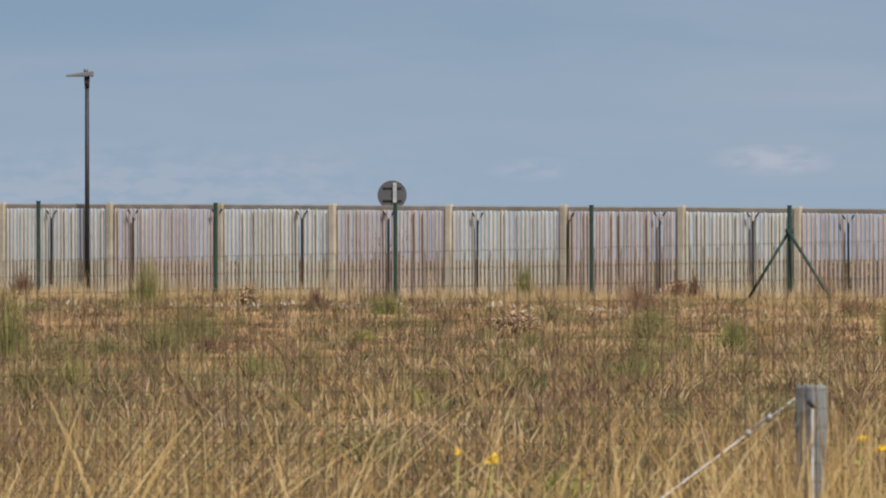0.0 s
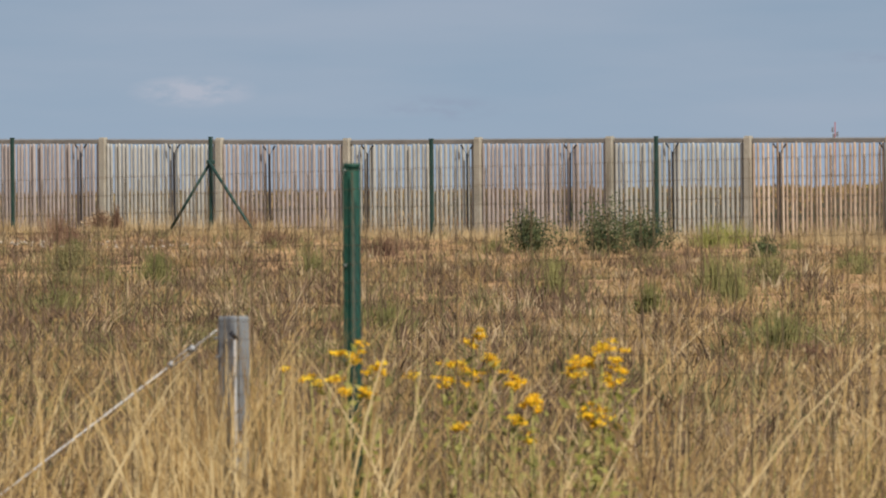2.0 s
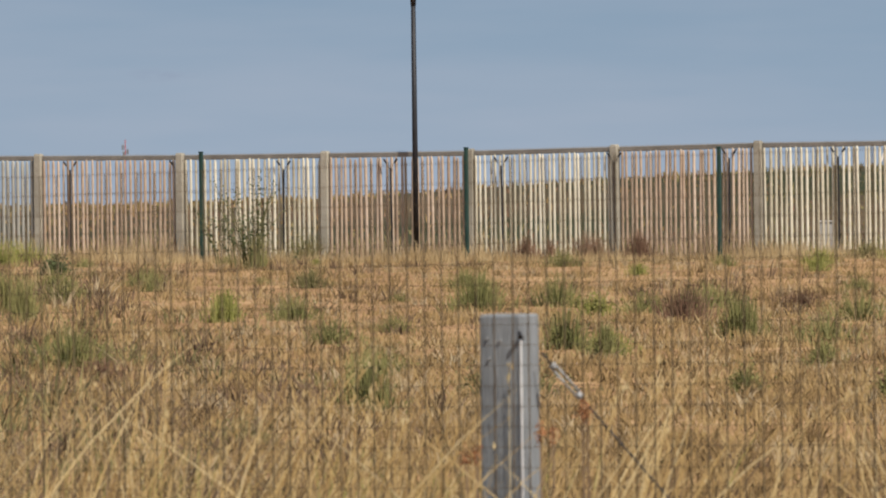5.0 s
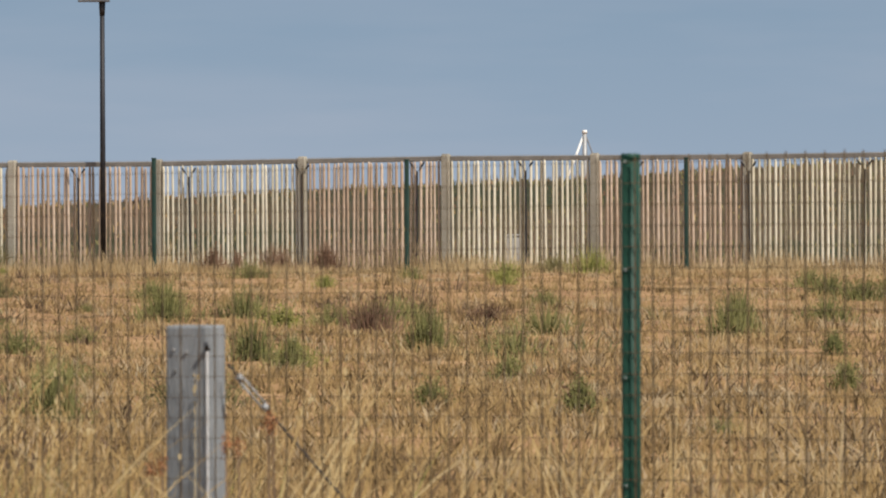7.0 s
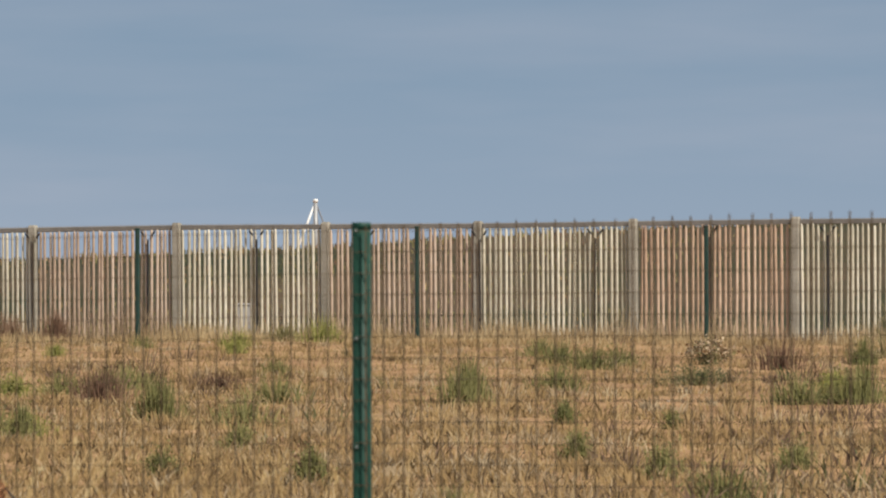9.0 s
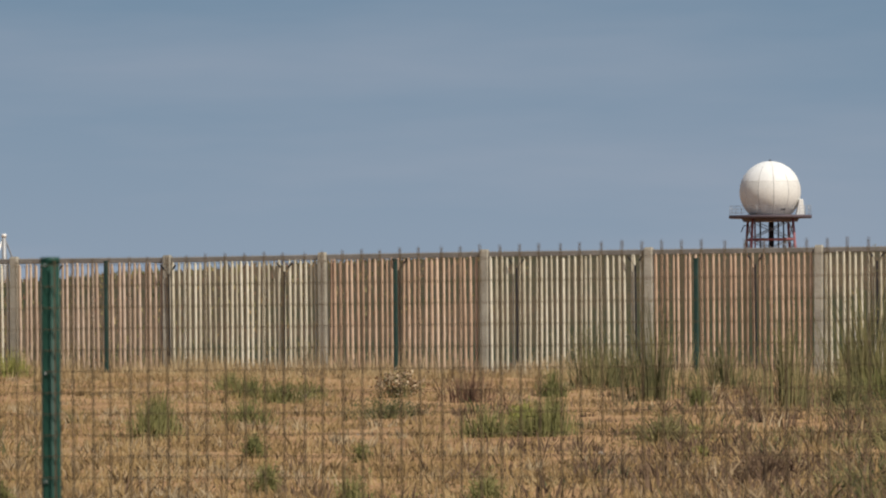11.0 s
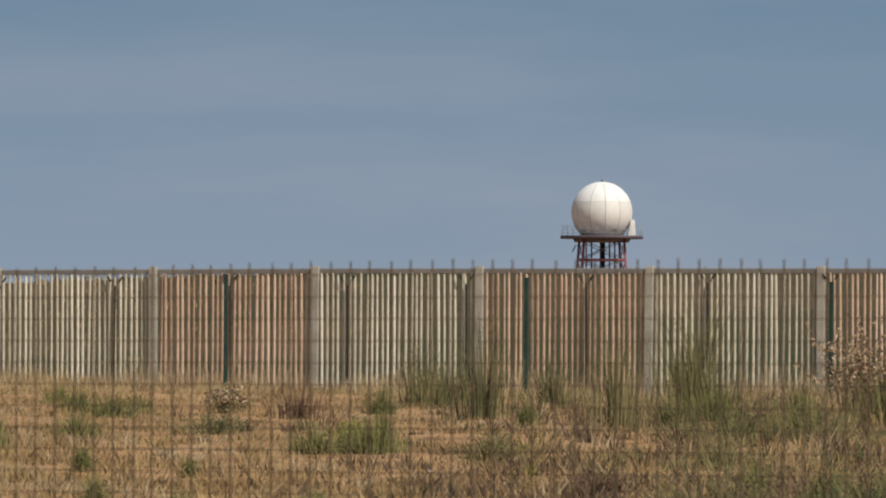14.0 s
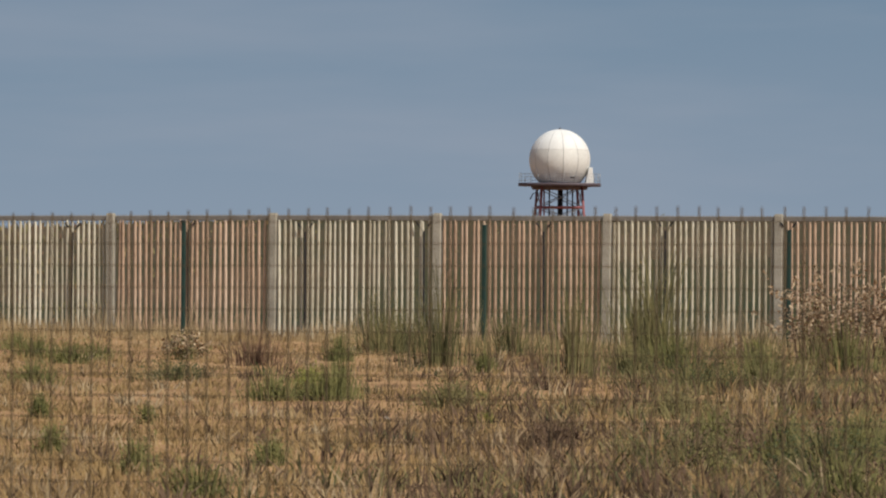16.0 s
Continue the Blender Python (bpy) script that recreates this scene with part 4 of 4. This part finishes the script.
for i, (x, y, w, h) in enumerate([(12.67, 101.36, 0.72, 0.43), (13.52, 105.19, 0.95, 0.39), (10.12, 63.85, 0.26, 0.28), (10.82, 49.89, 0.36, 0.22), (9.91, 62.72, 0.32, 0.3), (22.67, 90.76, 0.56, 0.29), (24.92, 94.67, 0.59, 0.43)]):
    shrub(x, y, w, h, LIME, 'tuft', 'yellow-green weed clump among straw', 1300 + i, 'weed clumps of the field')
for i, (x, y, w, h) in enumerate([(16.09, 99.15, 0.9, 1.57)]):
    shrub(x, y, w, h, DARKLEAF, 'sapling', 'thin sparse dark sapling before the fence', 1500 + i, 'weed clumps of the field')
for i, (x, y, w, h) in enumerate([(17.96, 104.99, 0.64, 0.59), (27.33, 74.39, 0.59, 1.53), (30.97, 76.63, 1.07, 1.93), (29.88, 83.62, 0.62, 0.98), (26.01, 66.76, 0.57, 1.28), (30.52, 84.62, 0.81, 0.74), (31.44, 82.94, 0.53, 0.85), (31.92, 79.26, 0.51, 1.29)]):
    shrub(x, y, w, h, GREEN, 'spire', 'tall green weeds with upright stems', 1700 + i, 'weed clumps of the field')
for i, (x, y, w, h) in enumerate([(25.66, 78.93, 0.5, 0.36), (34.0, 78.88, 0.77, 0.98)]):
    shrub(x, y, w, h, GREEN, 'seedy', 'green weed with white seed heads', 1900 + i, 'weed clumps of the field')

for i, (turn, r, w, h) in enumerate([(-2.45, 74, 0.55, 0.6), (-2.2, 82, 0.5, 0.55), (-3.5, 56, 0.5, 0.4), (0.9, 96, 0.5, 0.4), (1.75, 92, 0.4, 0.4)]):
    q = polar(turn, r)
    shrub(q.x, q.y, w, h, GREEN, "spire", "soft olive-green weeds among brown undergrowth", 2300 + i, "weed clumps of the field")
for i, (turn, r, w, h) in enumerate([(11.55, 104.6, 0.3, 0.42), (11.75, 104.2, 0.22, 0.36), (12.15, 104.0, 0.28, 0.38), (12.5, 103.2, 0.34, 0.46), (1.96, 114.5, 0.28, 0.42), (2.1, 114.0, 0.2, 0.5), (-3.57, 122.5, 0.4, 0.55)]):
    q = polar(turn, r)
    shrub(q.x, q.y, w, h, CLAY, "tuft", "dark red-brown withered weed at the foot of the pickets", 2400 + i, "weed clumps of the field")
q = polar(0.68, 121.6)
shrub(q.x, q.y, 0.5, 0.6, GREEN, "spire", "olive-green weeds behind the pickets", 2500, "weed clumps of the field")
q = polar(-0.5, 121.2)
shrub(q.x, q.y, 0.35, 1.5, RUST, "sapling", "withered red-brown climbing weed behind the pickets", 2001, "weed clumps of the field")
for i, (turn, r, w, h) in enumerate([(22.3, 41, 0.5, 0.36), (22.9, 43, 0.55, 0.42), (23.4, 40, 0.6, 0.46), (23.9, 42, 0.55, 0.44), (24.3, 39, 0.5, 0.42), (22.3, 66, 0.8, 0.5), (22.9, 67, 0.9, 0.55), (21.1, 46, 0.4, 0.28), (17.9, 70, 0.5, 0.3)]):
    q = polar(turn, r)
    shrub(q.x, q.y, w, h, (GREEN, RUST, DARKLEAF)[i % 3], "spire", "leafy olive-green weeds with upright stems", 2100 + i, "weed clumps of the field")

# more weed clumps of the same kinds, strewn over the field
kinds = [shrub(0.0, 40.0 + k, w, h, leaf, kind, label, 900 + k, "weed clumps of the field") for k, (w, h, leaf, kind, label) in enumerate([
    (0.5, 0.26, SAGE, "tuft", "olive-green weed tuft in the dry grass"), (0.35, 0.34, GREEN, "spire", "upright olive-green weed in the dry grass"),
    (0.55, 0.22, CLAY, "tuft", "reddish-brown withered weed clump"), (0.3, 0.2, LIME, "tuft", "yellow-green weed clump among straw"),
    (0.4, 0.34, RUST, "seedy", "withered brown thistle clump with pale seed heads")])]
strewn = random.Random(11)
for k in range(120):
    r, turn = 32 + 74 * strewn.random() ** 0.8, -5.5 + 31 * strewn.random() ** (2.0 if k % 2 else 1.0)
    q = polar(turn, r)
    if FAR - q.dot(OUT) < 1.0:
        continue
    pick = strewn.choices(range(5), (5, 1, 0.7, 1, 0))[0]
    ob = copy_thing(kinds[pick], pose(q.x, q.y, gz(q) - 0.02, 0, 0, strewn.uniform(0, 360)))
    ob.scale = [strewn.uniform(0.5, 1.25)] * 3
for k, ob in enumerate(kinds):
    q = polar(-4.6 + 1.3 * k, 66 + 6 * k)
    ob.matrix_basis = pose(q.x, q.y, gz(q) - 0.02)

# pale stones in a loose band before the fence, and scattered over the field
m = 900
s, q = rng.uniform(-92, -57, m), rng.normal(-9, 1.2, m)
sx, sy = OUT.x * (FAR + q) + ALONG.x * s, OUT.y * (FAR + q) + ALONG.y * s
ex, ey = cover(rng, 260, 26, 100, -6, 26)
sx, sy = np.concatenate([sx, ex]), np.concatenate([sy, ey])
size = rng.uniform(0.016, 0.052, len(sx)) * np.where(np.arange(len(sx)) < m, 1.0, 0.4) * np.where(rng.uniform(0, 1, len(sx)) < 0.06, 2.0, 1.0)
ball = np.array([(1, 0, 0), (0.3, 0.9, 0.1), (-0.8, 0.5, 0), (-0.7, -0.6, 0.1), (0.4, -0.9, 0), (0.1, 0.1, 0.75), (0, 0, -0.4)])
sides = [(0, 1, 5), (1, 2, 5), (2, 3, 5), (3, 4, 5), (4, 0, 5), (1, 0, 6), (2, 1, 6), (3, 2, 6), (4, 3, 6), (0, 4, 6)]
centre = np.stack([sx, sy, ground_z(sx, sy) + size * 0.2], 1)
v = (centre[:, None] + ball[None] * size[:, None, None] * rng.uniform(0.7, 1.3, (len(sx), 7, 3))).reshape(-1, 3)
f = (np.arange(len(sx))[:, None, None] * 7 + np.array(sides)).reshape(-1, 3).tolist()
tagged(sheet("pale_stones", v.tolist(), f, STONE), "pale loose stones scattered on the dry ground", "stones", kind="stuff")

# ---- the mesh fence near by ----
MESH_POSTS = [(-15.39, 1.62), (-11.43, 1.677), (-7.505, 1.733), (-3.5, 1.75)]


def wire_top(s):
    return float(np.interp(s, [-15.39, -11.43, -7.47, -7.1, -6.34, -6.0, -3.5], [1.60, 1.652, 1.726, 1.7335, 1.7485, 1.754, 1.758]))


fence = thing("wire_mesh_fence", pose(*on_mesh(0), 0, 0, -43), "green welded wire mesh fence on round green posts", "fence")
for s, top in MESH_POSTS:
    p = on_mesh(s, 0.03)
    z = gz(p) - 0.1
    h = top - z
    bm = bmesh.new()
    tube(bm, (0, 0, 0), (0, 0, h - 0.012), 0.0225, sides=24)
    th = part("post", bm, PAINT_GREEN, fence, "round dark green painted post with a fixing groove")
    th.matrix_basis = pose(s, 0.03, z, 0, 0, 28)
    bm = bmesh.new()
    tube(bm, (0, 0, h - 0.014), (0, 0, h), 0.0245, 0.022, 24)
    part("cap", bm, PAINT_GREEN, th)
    # the rib that carries the mesh, and the clips on it
    bm = bmesh.new()
    box(bm, 0.014, 0.011, h - 0.03, Matrix.Translation((-0.013, -0.0225, 0)), bevel=0.002)
    part("rib", bm, PAINT_GREEN, th)
    for k in range(5):
        bm = bmesh.new()
        zc = h - 0.025 - 0.255 * k
        box(bm, 0.017, 0.006, 0.012, Matrix.Translation((-0.013, -0.029, zc)), bevel=0.002)
        part("clip", bm, PAINT_GREEN, th)
        bm = bmesh.new()
        tube(bm, (-0.013, -0.036, zc + 0.006), (-0.013, -0.031, zc + 0.006), 0.0028, sides=8)
        part("rivet", bm, GALV, th)


def wire_mesh(name, length, r):
    bm = bmesh.new()
    bmesh.ops.create_cone(bm, cap_ends=True, segments=5, radius1=r, radius2=r, depth=length)
    bmesh.ops.translate(bm, vec=(0, 0, length / 2), verts=bm.verts)
    me = bpy.data.meshes.new(name)
    bm.to_mesh(me)
    bm.free()
    me.materials.append(MESH_WIRE)
    return me


uprights = {thick: wire_mesh("upright_wire", 1.42, thick) for thick in (0.0018, 0.0021)}
for (sa, za), (sb, zb) in zip(MESH_POSTS[:-1], MESH_POSTS[1:]):
    mid = (sa + sb) / 2
    half = (sb - sa) / 2
    slope = (zb - za) / (sb - sa)
    thick = 0.0021 if sa > -8 else 0.0018
    n = round((sb - sa) / 0.05)
    for k in range(n):
        x = -half + (k + 0.5) * 2 * half / n
        share("upright_wire", uprights[thick], fence, pose(mid + x, 0, wire_top(mid + x) + random.gauss(0, 0.001) - 1.42, random.gauss(0, 0.1), random.gauss(0, 0.07), 0))
    across = wire_mesh("cross_wire", 2 * half, thick * (0.5 if sa > -8 else 0.4))
    for k in range(27):
        zt = za - 0.02 - 0.05 * k
        lie = Matrix.Translation((sa, -0.003, zt)) @ Matrix.Rotation(math.pi / 2 - math.atan(slope), 4, "Y")
        share("cross_wire", across, fence, lie)


# ---- grey timber posts with strained wires ----
def timber_post(x, y, top, face, wide):
    z = gz((x, y)) - 0.1
    th = thing("timber_post", pose(x, y, z, 0, 0, face), "square grey weathered timber post with a strained stay wire", "fence post", "timber posts by the mesh fence")
    h = top - z
    bm = bmesh.new()
    box(bm, wide, wide, h, bevel=0.006)
    part("post", bm, GREY_WOOD, th)
    bm = bmesh.new()
    box(bm, 0.006, 0.008, h - 0.06, Matrix.Translation((wide / 2 - 0.004, -wide / 2, 0.0)), bevel=0.002)
    part("corner_strip", bm, STRIP, th, "thin pale steel strip")
    for dx, dz in ((-0.035, 0.06), (0.0, 0.065), (-0.03, 0.11)):
        bm = bmesh.new()
        tube(bm, (dx, -wide / 2 - 0.006, h - dz), (dx, -wide / 2 + 0.006, h - dz), 0.004, sides=8)
        part("nail", bm, GALV, th)
    bm = bmesh.new()
    tube(bm, (wide / 2, -wide / 2 - 0.02, h - 0.045), (wide / 2 - 0.004, -wide / 2 + 0.006, h - 0.06), 0.006, sides=8)
    part("bolt", bm, DARK_STEEL, th)
    return th


def stay_wire(a, b, t0, t1, r=0.0032, mat=GALV):
    a, b = Vector(a), Vector(b)
    d = (b - a).normalized()
    th = thing("stay_wire", Matrix.Translation(a), "thin galvanised stay wire with a turnbuckle running to the ground", "wire", "stay wires")
    o = b - a
    p0, p1 = o * t0, o * t1
    across = d.cross(Vector((0, 1, 0))).normalized() * 0.0065
    for q0, q1 in ((Vector(), p0), (p1, o)):
        bm = bmesh.new()
        tube(bm, q0, q1, r, sides=6)
        part("strand", bm, mat, th)
    for k in (-1, 1):
        bm = bmesh.new()
        tube(bm, p0 + across * k, p1 + across * k, r * 1.15, sides=6)
        part("turnbuckle_bar", bm, GALV, th)
    for q in (p0, p1):
        bm = bmesh.new()
        tube(bm, q - d * 0.008, q + d * 0.008, 0.009, sides=8)
        part("turnbuckle_end", bm, GALV, th)


timber_post(3.326, 16.50, 1.318, -11.5 - 22, 0.115)
timber_post(0.999, 18.56, 1.262, -3 - 38, 0.064)
stay_wire((3.397, 16.45, 1.222), (4.118, 16.30, 0.36), 0.04, 0.125, 0.0026, DARK_STEEL)
stay_wire((0.949, 18.47, 1.227), (-0.193, 18.52, 0.372), 0.06, 0.11, 0.0019, STRIP)


# ---- the tall grass round the mesh fence ----
def tall_height(s):
    return np.interp(s, [-17, -12, -10, -8.5, -7.3, -6.3, -4], [0.77, 0.77, 0.77, 0.70, 0.59, 0.54, 0.53])


def near_points(n, s0, s1, q0, q1):
    s, q = rng.uniform(s0, s1, n), rng.uniform(q0, q1, n)
    ok = rng.uniform(0, 1, n) < (0.62 + 0.5 * np.sin(s * 6.1 + 2 * np.sin(q * 3.2)) * np.sin(q * 4.1 + s)) ** 2
    s, q = s[ok], q[ok]
    x = NEAR_OUT.x * (NEAR + q) + NEAR_ALONG.x * s
    y = NEAR_OUT.y * (NEAR + q) + NEAR_ALONG.y * s
    return s, np.stack([x, y, ground_z(x, y) - 0.02], 1)


m = 480
x, y = rng.normal(0.965, 0.16, m), rng.normal(17.6, 0.35, m)
h = rng.uniform(0.5, 1.1, m)
v, f = ribbons(np.stack([x, y, ground_z(x, y) - 0.02], 1), h, rng.uniform(0.004, 0.011, m), rng.normal(-0.1, 0.6, m), rng.uniform(0, 6.28, m), h * np.abs(rng.normal(0.06, 0.2, m)), 4)
tagged(sheet("grass_clump", v.tolist(), f, TALL), "clump of tall dry grass before a timber post", "grass", kind="stuff")
m = 900
x, y = rng.uniform(0.9, 3.2, m), rng.normal(16.9, 0.35, m)
y = y - (x - 1.3) * 0.35
h = rng.uniform(0.35, 0.80, m)
v, f = ribbons(np.stack([x, y, ground_z(x, y) - 0.02], 1), h, rng.uniform(0.004, 0.011, m), rng.uniform(0, 3.14, m), rng.uniform(0, 6.28, m), h * np.abs(rng.normal(0.06, 0.3, m)), 4)
tagged(sheet("verge_grass", v.tolist(), f, TALL), "tall bleached grass before the yellow flowers", "grass", kind="stuff")
s, base = near_points(1300, -17, -6, -1.6, 1.0)
m = len(s)
h = tall_height(s) * rng.uniform(0.8, 1.5, m)
v, f = ribbons(base, h, rng.uniform(0.006, 0.012, m), rng.normal(-0.2, 0.4, m), np.where(rng.uniform(0, 1, m) < 0.5, 0.1, 3.0) + rng.normal(0, 0.4, m), h * rng.uniform(0.15, 0.9, m), 6)
tagged(sheet("bent_stalks", v.tolist(), f, TALL), "long bent bleached grass stalks", "grass", kind="stuff")

for name, label, mat, count, low, high, wide in (
        ("tall_dry_grass", "tall bleached dry grass round the mesh fence", TALL, 12500, 0.35, 1.12, (0.004, 0.010)),
        ("dull_dry_grass", "dull straw-coloured grass under the tall stalks", STRAW, 16000, 0.25, 0.88, (0.005, 0.012)),
        ("brown_undergrowth", "withered brown undergrowth among the tall grass", RUST, 15000, 0.25, 0.80, (0.006, 0.013))):
    s, base = near_points(count, -17, -4, -1.4, 3.4)
    n = len(s)
    h = tall_height(s) * rng.uniform(low, high, n) * (1 + 0.26 * np.sin(s * 3.3 + 0.7) * np.sin(s * 1.1) + 0.2 * np.sin(s * 9.0 + 3 * np.sin(s * 2.0)))
    v, f = ribbons(base, h, rng.uniform(*wide, n), rng.uniform(0, 3.14, n), rng.normal(0.2, 1.2, n), h * np.abs(rng.normal(0.12, 0.5, n)), 5)
    tagged(sheet(name, v.tolist(), f, mat), label, "grass", kind="stuff")

s, base = near_points(700, -17, -4, -1.4, 2.8)
n = len(s)
h = tall_height(s) * rng.uniform(0.95, 1.45, n)
turn, lean, bend = rng.normal(-0.4, 0.5, n), rng.normal(0.3, 1.0, n), h * np.abs(rng.normal(0.12, 0.28, n))
stalks = ribbons(base, h, rng.uniform(0.003, 0.0055, n), turn, lean, bend, 4)
idx = np.repeat(np.arange(n), 9)
u = rng.uniform(0.76, 1.0, len(idx))
c = base[idx] + np.stack([np.cos(lean), np.sin(lean), 0 * lean], 1)[idx] * (bend[idx] * u ** 1.8)[:, None]
c[:, 2] = base[idx, 2] + h[idx] * (u - 0.12 * u * u)
c += rng.normal(0, 0.004, c.shape)
size = rng.uniform(0.006, 0.012, len(idx))
hv = np.stack([c + np.array([0, 0, 1.0]) * size[:, None], c + np.array([0.28, -0.1, 0]) * size[:, None], c - np.array([0, 0, 1.0]) * size[:, None], c - np.array([0.28, -0.1, 0]) * size[:, None]], 1).reshape(-1, 3)
hf = (np.arange(len(idx))[:, None] * 4 + np.arange(4)).tolist()
v, f = joined([stalks, (hv, hf)])
tagged(sheet("seeding_grass", v, f, TALL), "tall pale grass stalks with seed heads", "grass", kind="stuff")

s, base = near_points(2600, -14.5, -8.0, -1.0, 3.0)
n = len(s)
h = tall_height(s) * rng.uniform(0.35, 0.85, n) * np.where((s > -11.6) & (s < -9.8), 1.15, 0.85)
v, f = ribbons(base, h, rng.uniform(0.004, 0.009, n), rng.uniform(0, 3.14, n), rng.normal(0.2, 1.2, n), h * np.abs(rng.normal(0.1, 0.2, n)), 4)
tagged(sheet("green_grass", v.tolist(), f, LIME), "yellow-green grass among the tall dry stalks", "grass", kind="stuff")


def ragwort(clusters, leafy=1.0):
    """A flowering weed: one stem for each cluster (x, y, z, width) of small yellow heads."""
    r = np.random.default_rng(int(abs(clusters[0][0]) * 1000))
    x0 = sum(c[0] for c in clusters) / len(clusters)
    y0 = sum(c[1] for c in clusters) / len(clusters)
    z0 = gz((x0, y0)) - 0.02
    th = thing("yellow_flower_plant", pose(x0, y0, z0), "green weed with clusters of small golden-yellow flowers", "plant", "yellow flowers by the mesh fence")
    for x, y, z, w in clusters:
        top = Vector((x - x0, y - y0, z - z0))
        foot = Vector((top.x * 0.35 + r.normal(0, 0.02), top.y * 0.35, 0))
        knee = foot.lerp(top, 0.6) + Vector((r.normal(0, 0.012), r.normal(0, 0.012), 0.03))
        bm = bmesh.new()
        tube(bm, foot, knee, 0.0035, 0.003, 6)
        tube(bm, knee, top, 0.003, 0.002, 6)
        part("stem", bm, LIME, th)
        m = max(4, int(260 * (w / 0.08) ** 1.6))
        sprigs = max(3, int(w / 0.008))
        hub = np.array(top) + r.normal(0, 1, (sprigs, 3)) * np.array([w * 0.25, w * 0.25, w * 0.20])
        c = hub[r.integers(0, sprigs, m)] + r.normal(0, 0.0055, (m, 3)) * np.array([1.3, 1.3, 0.6])
        v, f = flakes(c, r.uniform(0.004, 0.0095, m), r)
        tagged(sheet("bloom", v.tolist(), f, YELLOW, th), kind="stuff")
        k = int(60 * leafy)
        u = r.uniform(0.25, 0.97, k)
        c = np.array(foot) + (np.array(top) - np.array(foot)) * u[:, None] + r.normal(0, 0.03, (k, 3))
        v, f = flakes(c, r.uniform(0.007, 0.022, k), r)
        tagged(sheet("foliage", v.tolist(), f, LIME, th), kind="stuff")


ragwort([(1.239, 17.458, 1.190, 0.071), (1.297, 17.453, 1.146, 0.054), (1.184, 17.461, 1.117, 0.042), (1.138, 17.464, 1.116, 0.036), (1.219, 17.459, 1.082, 0.042), (1.282, 17.454, 1.079, 0.042)])
ragwort([(1.684, 18.827, 1.183, 0.058), (1.731, 18.822, 1.131, 0.071), (1.629, 18.831, 1.116, 0.052), (1.676, 18.827, 1.095, 0.078), (1.591, 18.835, 1.067, 0.045), (1.519, 18.840, 1.080, 0.032)])
ragwort([(1.656, 17.421, 1.096, 0.060), (1.707, 17.416, 1.046, 0.078), (1.670, 17.420, 1.006, 0.042), (1.702, 17.417, 0.955, 0.030), (1.518, 17.434, 0.992, 0.042)])
ragwort([(1.891, 17.403, 1.192, 0.054), (1.855, 17.406, 1.155, 0.071), (1.935, 17.398, 1.152, 0.054), (1.818, 17.410, 1.138, 0.054), (1.915, 17.400, 1.114, 0.048), (1.871, 17.405, 1.027, 0.071), (1.883, 17.404, 0.995, 0.060)])
ragwort([(0.122, 18.000, 1.073, 0.012)], 0.4)
ragwort([(0.259, 17.998, 0.912, 0.012)], 0.4)
ragwort([(0.127, 18.000, 1.084, 0.012)], 0.4)
ragwort([(0.029, 18.000, 1.099, 0.012)], 0.4)
ragwort([(1.098, 17.966, 1.131, 0.012)], 0.4)

DOCKS = [(3.121, 15.897, 1.012), (3.300, 15.860, 1.060), (3.380, 15.843, 1.113), (3.369, 15.846, 1.114), (3.270, 15.867, 1.065), (3.097, 15.901, 1.005)]
for k, (x, y, z) in enumerate(DOCKS):
    r = np.random.default_rng(k)
    z0 = gz((x, y)) - 0.02
    th = thing("dock_plant", pose(x, y, z0), "withered dock stalk with rust-orange seeds", "plant", "dock stalks")
    bm = bmesh.new()
    tube(bm, (0.01, 0, 0), (0, 0, z - z0), 0.004, 0.002, 6)
    part("stalk", bm, RUST, th)
    m = 70
    c = np.array([0, 0, z - z0 - 0.02]) + r.normal(0, 1, (m, 3)) * np.array([0.007, 0.007, 0.013])
    v, f = flakes(c, r.uniform(0.003, 0.007, m), r)
    tagged(sheet("seed_spike", v.tolist(), f, ORANGE, th), kind="stuff")


# ---- the panels with their pickets ----
for i in range(len(POSTS) - 1):
    picket_panel(i)
